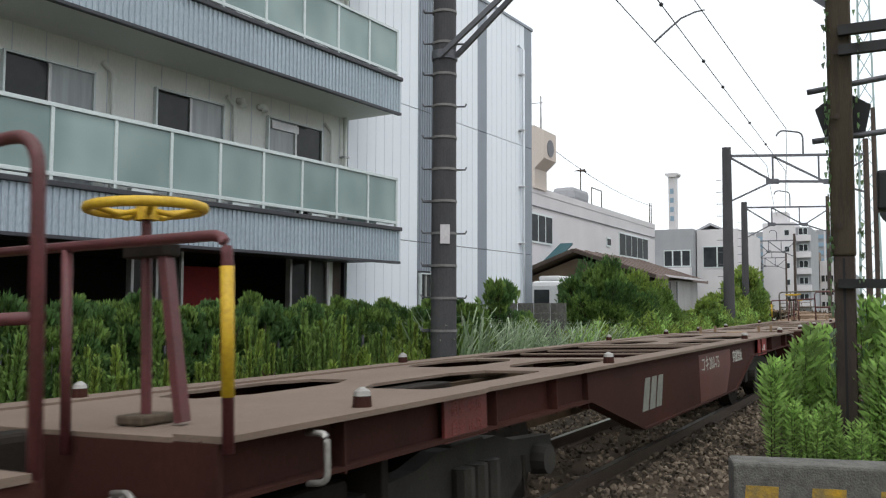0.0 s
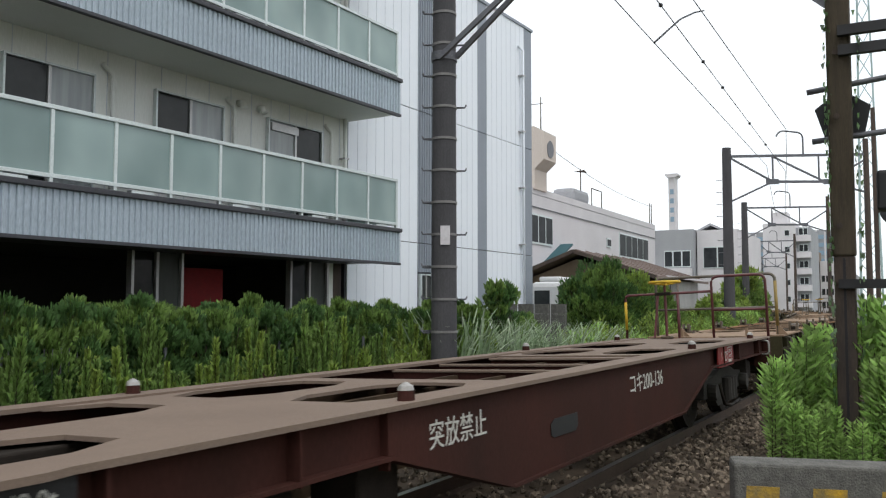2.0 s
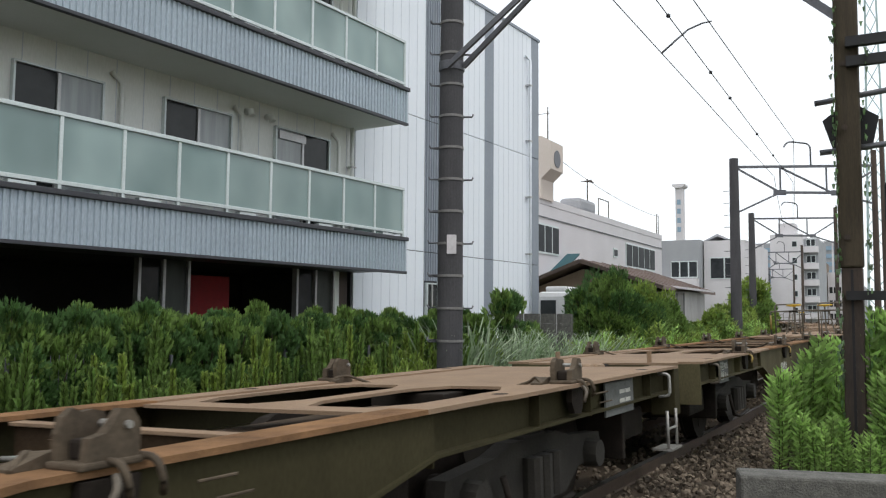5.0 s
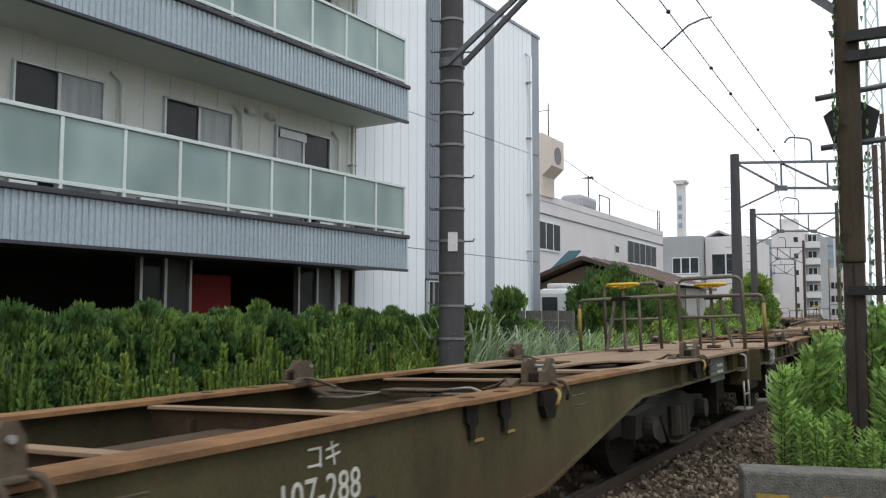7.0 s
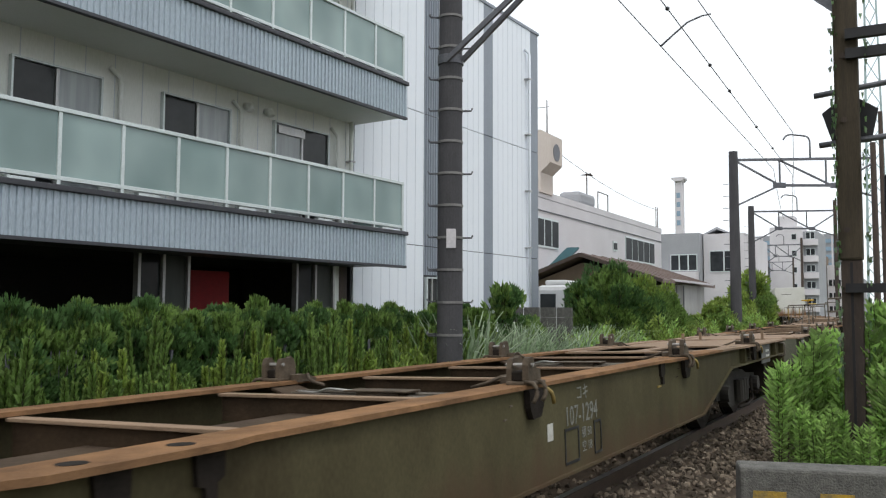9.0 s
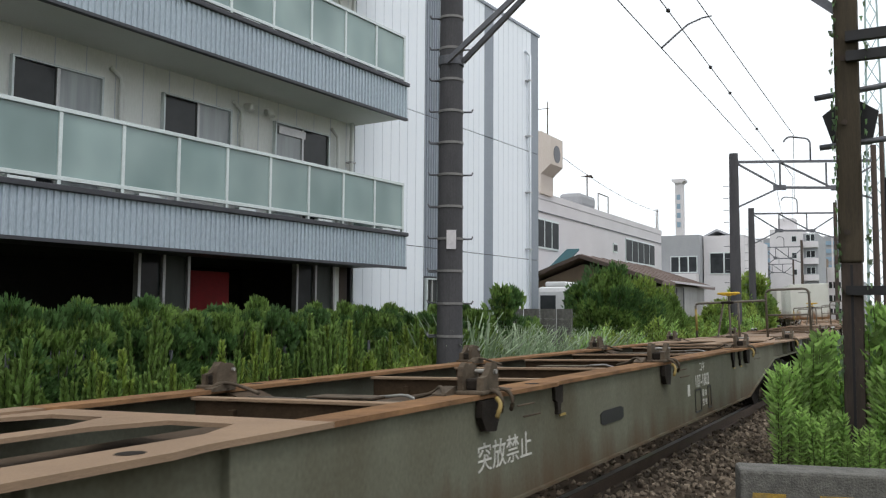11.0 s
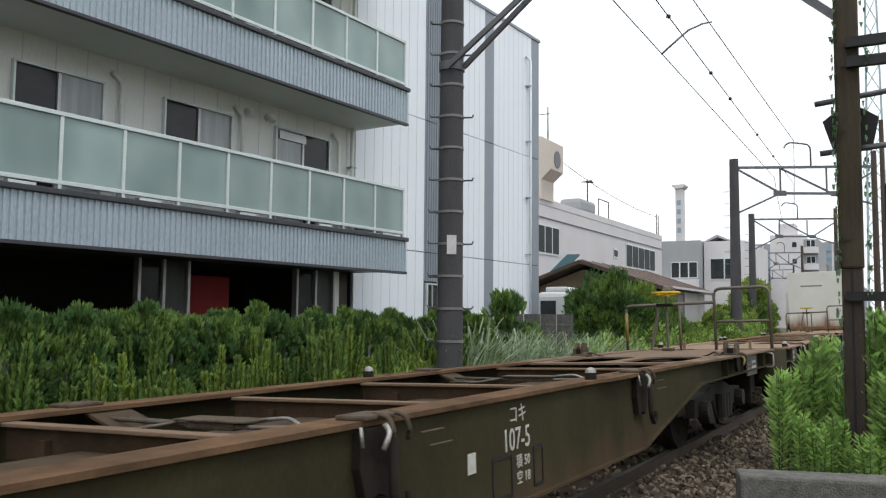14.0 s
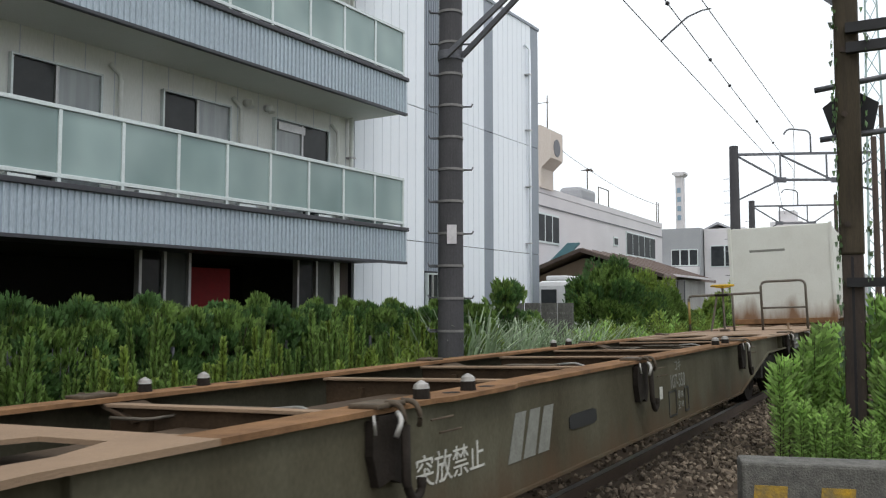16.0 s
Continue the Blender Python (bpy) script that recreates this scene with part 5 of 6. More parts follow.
def plate_bars_local(p):
    """Framed dates and small marks on the red panel."""
    for x0, x1, z0, z1 in ((0.10, 0.35, -0.105, 0.10), (-0.05, 0.05, -0.06, 0.05)):
        bm = box(box(B(), x0, x1, z1 - 0.012, z1, 0.006, 0.008), x0, x1, z0, z0 + 0.012, 0.006, 0.008)
        box(box(bm, x0, x0 + 0.012, z0 + 0.012, z1 - 0.012, 0.006, 0.008), x1 - 0.012, x1, z0 + 0.012, z1 - 0.012, 0.006, 0.008)
        part("outline_box", bm, WHITE_PAINT, p)
    words("2019", 0.062, WHITE_PAINT, p, pose(0.225, 0.048, 0.008))
    words("5-11", 0.055, WHITE_PAINT, p, pose(0.225, -0.012, 0.008))
    part("lettering", box(B(), 0.14, 0.31, -0.085, -0.05, 0.006, 0.008), WHITE_PAINT, p)
    part("lettering", box(B(), -0.13, -0.08, -0.04, 0.03, 0.006, 0.008), WHITE_PAINT, p)
    part("lettering", box(B(), -0.24, -0.232, -0.05, 0.05, 0.006, 0.008), WHITE_PAINT, p)


def company_mark(w, y, x, mat, flip):
    """Company mark as plain slanted blocks."""
    bm = B()
    for i, x0 in enumerate((-0.3, -0.09, 0.12)):
        prism(bm, [(x0 - 0.07, -0.14), (x0 + 0.10, -0.14), (x0 + 0.20, 0.14), (x0 + 0.05, 0.14)], "z", 0, 0.003)
    o = part("company_mark", bm, mat, w, "plain block-shaped company mark")
    o.matrix_basis = on_side(y, 0.68, x, flip)


TRAIN = []
K_PINS = [(0.98, -6.27), (0.98, -3.07), (0.98, 2.68), (0.98, 6.08)]
CL = [(-7.3, True), (-3.75, True), (-0.12, True), (3.55, True), (7.33, True)]
RED_LABEL = "red-brown short container flat wagon, empty, with slotted deck"
OLIVE_LABEL = "grey-green long container flat wagon, empty, with rusty deck"
SPEC = [
    (-13.05, 15.0, "short", True, BEAM_RED, DECK_BROWN, PIPE_PINK, "200-97", K_PINS, []),
    (1.8, 15.0, "short", False, BEAM_RED, DECK_BROWN, PIPE_PINK, "200-75", K_PINS, []),
    (16.8, 15.0, "short", True, BEAM_RED, DECK_BROWN, PIPE_PINK, "200-136", K_PINS, []),
    (31.8, 20.4, "long", True, BEAM_OLIVE, RUST_DECK, PIPE_GREY, "107-46", [], [(y + 0.02, u) for y, u in CL]),
    (52.32, 20.4, "long", True, BEAM_GREY, RUST_DECK, PIPE_GREY, "107-288", [], CL),
    (72.6, 20.4, "long", False, BEAM_GREY, RUST_DECK, PIPE_GREY, "107-1294", [], CL),
    (93.0, 20.4, "long", True, BEAM_GREEN, RUST_DECK, PIPE_GREY, "107-1802", [], [(-7.3, True), (-4.0, True), (-0.45, True), (3.33, True), (7.3, True)]),
    (113.4, 20.4, "long", True, BEAM_OLIVE, RUST_DARK, PIPE_GREY, "107-5", [(1.0, -4.1), (1.0, -3.42), (1.0, 2.35)], [(-7.6, True), (-4.15, False), (-0.48, False), (3.35, False), (7.3, True)]),
    (133.8, 20.4, "long", True, BEAM_PALE, RUST_DECK, PIPE_GREY, "107-550", [(1.0, -9.44), (1.0, -3.98), (1.0, -3.5), (1.0, 2.4), (1.0, 2.9)], [(-7.9, False), (-4.35, False), (-0.6, False), (3.6, False), (7.3, False)]),
    (154.2, 20.4, "long", True, BEAM_GREY, RUST_DECK, PIPE_GREY, "107-812", [], [(-7.3, False)]),
    (174.6, 20.4, "long", True, BEAM_GREY, RUST_DECK, PIPE_GREY, "107-903", [], []),
]


# ---- plants ----
def leaf_mesh(name, leaves, mat):
    """One mesh of many folded leaves: each (base, tip, side vector)."""
    verts, faces = [], []
    for b, t, s in leaves:
        k = len(verts)
        mid = (b + t) * 0.5 + (t - b).cross(s) * 0.9
        m = (b + t) * 0.48
        verts += [b, m + s, t, m - s, ]
        faces += [(k, k + 1, k + 2), (k, k + 2, k + 3)]
    me = bpy.data.meshes.new(name)
    me.from_pydata([tuple(v) for v in verts], [], faces)
    me.materials.append(mat)
    return me


def mesh_part(name, me, parent, label=""):
    ob = new(name, me)
    ob.parent = parent
    if label:
        ob["label"] = label
    return ob


def shoot(rnd, leaves, stems, foot, top, length, width, n, start=0.25, rise=0.7, bow=0.0):
    """A stem with leaves that spiral up it."""
    foot, top = Vector(foot), Vector(top)
    axis = top - foot
    ang = rnd.uniform(0, 6.28)
    stems.append((foot, top))
    for i in range(n):
        f = start + (1 - start) * (i + rnd.random()) / n
        ang += 2.4
        p = foot + axis * f
        L = length * rnd.uniform(0.7, 1.15) * (0.55 + 0.75 * math.sin(math.pi * min(1, 0.15 + 0.85 * (1 - (f - start) / (1 - start)) ** 0.6)))
        up = rise * (0.5 + 0.9 * f) + rnd.uniform(-0.2, 0.2)
        d = Vector((math.cos(ang), math.sin(ang), up)).normalized()
        side = d.cross(Vector((0, 0, 1))).normalized() * width * rnd.uniform(0.7, 1.2)
        side.z += rnd.uniform(-0.3, 0.3) * width
        leaves.append((p, p + d * L, side))


def stem_mesh(name, stems, r, mat):
    bm = B()
    for a, b in stems:
        rod(bm, a, b, r, r * 0.35, 4, False)
    me = bpy.data.meshes.new(name)
    bm.to_mesh(me)
    bm.free()
    me.materials.append(mat)
    return me


def plant(name, seed, spread, height, shoots, per, length, width, leaf_mats, label, category, grouped, start=0.2, rise=0.7, stem_r=0.008, lean=0.12, low=0.55):
    """A clump of leafy upright shoots. leaf_mats: (share, material) of the foliage parts."""
    rnd = random.Random(seed)
    t = thing(name, None, label, category, grouped)
    stems = []
    sets = [[] for _ in leaf_mats]
    for i in range(shoots):
        a, r = rnd.uniform(0, 6.28), spread * math.sqrt(rnd.random())
        foot = Vector((r * 0.75 * math.cos(a), r * 0.75 * math.sin(a), 0))
        h = height * rnd.uniform(low, 1.0) * (1 - 0.2 * (r / spread) ** 2)
        top = Vector((r * math.cos(a) + rnd.uniform(-lean, lean), r * math.sin(a) + rnd.uniform(-lean, lean), h))
        pick, acc = rnd.random(), 0
        for j, (share, m) in enumerate(leaf_mats):
            acc += share
            if pick <= acc or j == len(leaf_mats) - 1:
                shoot(rnd, sets[j], stems, foot, top, length, width, per, start, rise)
                break
    for (share, m), ls in zip(leaf_mats, sets):
        if ls:
            mesh_part("foliage", leaf_mesh("foliage", ls, m), t)
    mesh_part("branchwork", stem_mesh("branchwork", stems, stem_r, STEM), t)["kind"] = "stuff"
    return t


def bush(name, seed, radius, height, clumps, per, length, width, leaf_mats, label, category, grouped):
    """A rounded bush: uneven clumps of leaves on branches, with gaps between."""
    rnd = random.Random(seed)
    t = thing(name, None, label, category, grouped)
    stems = []
    sets = [[] for _ in leaf_mats]
    for i in range(clumps):
        a = rnd.uniform(0, 6.28)
        h = rnd.uniform(0.12, 1.0)
        r = radius * math.sqrt(max(0.05, 1 - (2 * h - 0.9) ** 2 * 0.8)) * rnd.uniform(0.45, 1.05)
        c = Vector((r * math.cos(a), r * math.sin(a), height * h * rnd.uniform(0.88, 1.05)))
        cr = radius * rnd.uniform(0.16, 0.32)
        stems.append((Vector((0, 0, 0.1)), c))
        j = 0 if rnd.random() < leaf_mats[0][0] else len(leaf_mats) - 1
        for k in range(per):
            d = Vector((rnd.gauss(0, 1), rnd.gauss(0, 1), rnd.gauss(0.35, 0.9))).normalized()
            p = c + d * cr * rnd.uniform(0.55, 1.05)
            q = (d + Vector((rnd.uniform(-0.6, 0.6), rnd.uniform(-0.6, 0.6), rnd.uniform(-0.5, 0.6)))).normalized()
            L = length * rnd.uniform(0.7, 1.2)
            side = q.cross(Vector((rnd.uniform(-1, 1), rnd.uniform(-1, 1), rnd.uniform(-1, 1)))).normalized() * width
            sets[j].append((p, p + q * L, side))
    for (share, m), ls in zip(leaf_mats, sets):
        if ls:
            mesh_part("foliage", leaf_mesh("foliage", ls, m), t)
    mesh_part("branchwork", stem_mesh("branchwork", stems, 0.02, STEM), t)["kind"] = "stuff"
    return t


def scatter(kinds, spots, seed, zmin=0.85, zmax=1.1, first_used=None):
    rnd = random.Random(seed)
    used = set()
    for x, y, z, s in spots:
        k = rnd.randrange(len(kinds))
        m = pose(x, y, z, 0, 0, rnd.uniform(0, 360))
        if k not in used:
            used.add(k)
            kinds[k].matrix_basis = m
            kinds[k].scale = (s, s, s * rnd.uniform(zmin, zmax))
        else:
            c = copy_thing(kinds[k], m)
            c.scale = (s, s, s * rnd.uniform(zmin, zmax))
    for k, o in enumerate(kinds):
        if k not in used:
            o.matrix_basis = pose(*spots[0][:3])


def build_hedge():
    rnd = random.Random(11)
    front = [plant("hedge_shrub", 20 + i, 0.21, 1.78, 12, 260, 0.046, 0.0105, [(1.0, HEDGE_LEAF)] if i % 5 < 3 else [(0.55, HEDGE_LEAF), (0.45, BRIGHT_LEAF)], "upright green hedge shrub with pale young shoots", "shrub", "hedge shrubs", start=0.06, rise=0.45, lean=0.1) for i in range(5)]
    spots = []
    for i in range(70):
        y = 0.6 + i * 0.198
        spots.append((-6.66 + rnd.uniform(-0.28, 0.25), y, -0.3, rnd.uniform(0.70, 1.16)))
    scatter(front, spots, 3, 0.8, 1.05)
    behind = [bush("hedge_shrub", 40 + i, 0.52, 1.80, 66, 190, 0.052, 0.0155, [(0.55, HEDGE_DARK), (0.45, HEDGE_LEAF)], "dense dark green hedge shrub", "shrub", "hedge shrubs") for i in range(5)]
    spots = []
    for i in range(40):
        y = 0.2 + i * 0.36
        spots.append((-7.5 + rnd.uniform(-0.12, 0.12), y, -0.3, rnd.uniform(0.92, 1.0)))
    scatter(behind, spots, 5, 0.96, 1.02)
    dry = plant("dry_shrub", 77, 0.3, 1.2, 14, 50, 0.08, 0.014, [(1.0, DRY_LEAF)], "withered red-brown shrub in the hedge", "shrub", "", start=0.1)
    dry.matrix_basis = pose(-6.45, 7.6, -0.3)
    # wire fence that stands in the hedge
    f = thing("wire_fence", None, "grey vertical-wire fence among the shrubs", "fence")
    for i in range(7):
        y = -1.0 + i * 1.9
        part("fence_post", rod(B(), (-7.1, y, -0.3), (-7.1, y, 1.05), 0.022, 0.022, 8), GALV, f)
    bm = B()
    for i in range(74):
        y = -1.0 + i * 0.09
        rod(bm, (-7.08, y, -0.2), (-7.08, y, 1.1), 0.005, 0.005, 4, False)
    o = part("wire_netting", bm, GALV, f)
    o["kind"] = "stuff"


def tuft(name, seed, blades, height, spread, mat, label, category, grouped, width=0.012):
    """Arching grass blades, each a narrow tapering strip."""
    rnd = random.Random(seed)
    verts, faces = [], []
    for i in range(blades):
        a, r = rnd.uniform(0, 6.28), spread * math.sqrt(rnd.random()) * 0.5
        p = Vector((r * math.cos(a), r * math.sin(a), 0))
        out = Vector((math.cos(a + rnd.uniform(-0.7, 0.7)), math.sin(a + rnd.uniform(-0.7, 0.7)), 0))
        h = height * rnd.uniform(0.55, 1.0)
        reach = spread * rnd.uniform(0.3, 1.1)
        s = out.cross(Vector((0, 0, 1))) * width * rnd.uniform(0.7, 1.3)
        k = len(verts)
        for j in range(5):
            f = j / 4
            q = p + out * reach * f ** 2.2 + Vector((0, 0, h * (f - 0.42 * f ** 3.2)))
            w = s * (1 - f * 0.95)
            verts += [tuple(q - w), tuple(q + w)]
        for j in range(4):
            faces.append((k + 2 * j, k + 2 * j + 1, k + 2 * j + 3, k + 2 * j + 2))
    me = bpy.data.meshes.new(name)
    me.from_pydata(verts, [], faces)
    me.materials.append(mat)
    return tagged(new(name, me), label, category, grouped)


def build_wild():
    rnd = random.Random(8)
    # yellow-green young shrubs before the pole
    kinds = [plant("young_shrub", 60 + i, 0.26, 1.25, 14, 90, 0.072, 0.020, [(0.7, BRIGHT_LEAF), (0.3, HEDGE_LEAF)], "yellow-green young shrub at the foot of the hedge", "shrub", "young shrubs", start=0.2, rise=0.8) for i in range(2)]
    spots = [(-5.85 + rnd.uniform(-0.25, 0.2), 7.9 + i * 0.33, -0.3, rnd.uniform(0.8, 1.12)) for i in range(9)]
    spots += [(-6.3, 9.6, -0.3, 1.25), (-6.45, 10.3, -0.3, 1.3), (-6.6, 11.2, -0.3, 1.25)]
    scatter(kinds, spots, 2)
    # pampas grass beyond the pole
    kinds = [tuft("pampas_grass", 80 + i, 120, 2.65, 1.45, GRASS_LEAF, "tall arching pampas grass with sky glints in the blade colour", "grass", "pampas tufts", 0.028) for i in range(3)]
    spots = [(-6.6 + rnd.uniform(-0.5, 0.7), 11.9 + i * 0.62, -0.3, rnd.uniform(0.75, 1.12)) for i in range(10)]
    scatter(kinds, spots, 6)
    # round dark shrubs behind the pole
    kinds = [bush("garden_shrub", 90 + i, 0.60, 2.2, 46, 130, 0.085, 0.024, [(0.5, HEDGE_DARK), (0.5, HEDGE_LEAF)], "dark green rounded garden shrub", "shrub", "garden shrubs") for i in range(2)]
    scatter(kinds, [(-8.2, 17.3, -0.3, 1.1), (-8.8, 16.3, -0.3, 0.8), (-8.1, 15.4, -0.3, 0.74), (-8.0, 18.6, -0.3, 0.8), (-8.1, 14.4, -0.3, 0.76), (-7.8, 13.4, -0.3, 0.8), (-7.9, 12.6, -0.3, 0.8)], 1, 0.95, 1.0)
    # big bushes towards the houses
    kinds = [bush("wild_bush", 100 + i, 1.15, 2.6, 95, 190, 0.085, 0.021, [(0.66, HEDGE_LEAF), (0.34, m)], lab, "bush", "wild bushes") for i, (m, lab) in enumerate([(HEDGE_DARK, "large dark green wild bush with ragged shoots"), (BRIGHT_LEAF, "large bush with yellow-green leaves")])]
    kinds[0].matrix_basis = pose(-7.55, 22.6, -0.3)
    kinds[0].scale = (1.0, 1.0, 1.12)
    for x, y, k, turn in ((-7.15, 23.3, 0.92, 130), (-6.9, 22.2, 0.62, 250)):
        copy_thing(kinds[0], pose(x, y, -0.3, 0, 0, turn)).scale = (k, k, k)
    kinds[1].matrix_basis = pose(-7.35, 24.6, -0.3, 0, 0, 40)
    for x, y, k, turn in ((-7.0, 25.4, 0.92, 100), (-6.8, 26.6, 0.74, 200), (-6.7, 24.2, 0.6, 310)):
        copy_thing(kinds[1], pose(x, y, -0.3, 0, 0, turn)).scale = (k, k, k)
    # weeds along the far side of the track
    kinds = [plant("tall_weed", 120 + i, 0.4, 1.5, 16, 44, 0.14, 0.022, [(0.6, BRIGHT_LEAF), (0.4, WEED_LEAF)], "bright green tall weed beside the track", "weed", "tall weeds", start=0.15, rise=0.7) for i in range(3)]
    spots = []
    for i in range(64):
        s = 17 + i * 0.42
        p = beside(s, -2.75 - rnd.random() * 1.3)
        spots.append((p.x, p.y, -0.3, rnd.uniform(0.75, 1.15)))
    for i in range(26):
        s = 40 + i * 1.3
        p = beside(s, -2.6 - rnd.random() * 2.4)
        spots.append((p.x, p.y, -0.3, rnd.uniform(0.9, 1.5)))
    scatter(kinds, spots, 9)
    kinds = [bush("wild_bush", 130, 1.0, 2.6, 60, 90, 0.16, 0.045, [(0.5, HEDGE_LEAF), (0.5, BRIGHT_LEAF)], "green bush beside the railway", "bush", "wild bushes")]
    scatter(kinds, [(-6.9, 33.5, -0.3, 0.85), (-7.2, 36.5, -0.3, 0.95), (-8.3, 46.0, -0.3, 0.9), (-9.3, 53.0, -0.3, 1.0), (-9.2, 56.2, -0.3, 1.35), (-9.8, 60.0, -0.3, 1.5), (-11.5, 70.0, -0.3, 1.5), (-13.5, 80.0, -0.3, 1.6)], 3)
    # goldenrod on the near side, round the post
    kinds = [plant("goldenrod", 140 + i, 0.14, 1.72, 5, 95, 0.125, 0.0165, [(1.0, WEED_LEAF)], "tall green goldenrod with narrow leaves", "weed", "goldenrod plants", start=0.05, rise=0.5, stem_r=0.007, lean=0.10, low=0.72) for i in range(3)]
    spots = [(-1.20, 9.1, -0.3, 0.90), (-1.02, 9.45, -0.3, 0.96), (-0.90, 9.65, -0.3, 1.0), (-0.78, 9.4, -0.3, 0.86), (-1.0, 9.0, -0.3, 0.6), (-0.86, 8.9, -0.3, 0.52), (-0.74, 9.0, -0.3, 0.6), (-0.95, 10.4, -0.3, 1.0), (-0.85, 11.3, -0.3, 1.0), (-1.1, 9.25, -0.3, 0.8),
             (-0.28, 9.4, -0.3, 1.15), (-0.16, 9.7, -0.3, 1.28), (-0.08, 9.2, -0.3, 1.1), (-0.34, 8.95, -0.3, 0.85), (-0.16, 8.85, -0.3, 0.9), (0.0, 9.9, -0.3, 1.3), (-0.60, 9.0, -0.3, 0.5), (-0.44, 8.8, -0.3, 0.6), (0.1, 8.9, -0.3, 1.1), (0.25, 9.5, -0.3, 1.2)]
    for i in range(8):
        p = beside(13.5 + i * 2.4, 2.5 + 0.3 * rnd.random())
        spots.append((p.x, p.y, -0.3, rnd.uniform(0.7, 0.95)))
    scatter(kinds, spots, 21, 0.95, 1.05)
    # low grass on the near shoulder
    kinds = [tuft("grass_tuft", 160 + i, 70, 0.26, 0.2, BRIGHT_LEAF, "low yellow-green grass tuft", "grass", "grass tufts", 0.004) for i in range(2)]
    spots = [(-1.55 + rnd.uniform(-0.25, 0.35), 7.4 + rnd.random() * 6.0, -0.32, rnd.uniform(0.6, 1.2)) for i in range(60)]
    scatter(kinds, spots, 22)
    # thin dry grass between the rail and the barrier
    kinds = [tuft("dry_grass", 170 + i, 60, 0.42, 0.3, DRY_GRASS, "thin olive-brown dry grass beside the track", "grass", "dry grass tufts", 0.003) for i in range(2)]
    scatter(kinds, [(-1.38 + rnd.uniform(-0.25, 0.3), 6.9 + rnd.random() * 4.2, -0.32, rnd.uniform(0.6, 1.1)) for i in range(60)], 31)
    # ivy on the post
    ivy = thing("ivy", None, "dark ivy climbing the timber post", "ivy")
    ls = []
    for i in range(210):
        z = rnd.uniform(0.6, 6.2)
        side = -1 if rnd.random() < 0.6 else 1
        p = Vector((-0.55 + side * (0.10 + rnd.random() * 0.05) + z * 0.0026, 9.22 + rnd.random() * 0.16, z - 0.3))
        d = Vector((side * rnd.random(), rnd.uniform(-1, 0.4), rnd.uniform(-0.6, 0.5))).normalized()
        ls.append((p, p + d * rnd.uniform(0.025, 0.05), d.cross(Vector((0, 0, 1))).normalized() * 0.012))
    mesh_part("foliage", leaf_mesh("foliage", ls, HEDGE_DARK), ivy)


build_hedge()
build_wild()


# ---- houses and distance ----
def house_window(parent, x, y0, y1, z0, z1, n=3):
    """Dark glazed window on a wall that faces +x."""
    f = part("window", box(B(), x - 0.05, x + 0.05, y0, y1, z0, z1), ALU_WHITE, parent, "pale aluminium window")
    w = (y1 - y0) / n
    for i in range(n):
        part("pane", box(B(), x + 0.02, x + 0.062, y0 + i * w + 0.06, y0 + (i + 1) * w - 0.06, z0 + 0.08, z1 - 0.08), HOUSE_PANE, f)


def front_window(parent, y, x0, x1, z0, z1, n=2):
    """Dark glazed window on a wall that faces -y."""
    f = part("window", box(B(), x0, x1, y - 0.05, y + 0.05, z0, z1), ALU_WHITE, parent, "pale aluminium window")
    w = (x1 - x0) / n
    for i in range(n):
        part("pane", box(B(), x0 + i * w + 0.06, x0 + (i + 1) * w - 0.06, y - 0.062, y - 0.02, z0 + 0.08, z1 - 0.08), HOUSE_PANE, f)


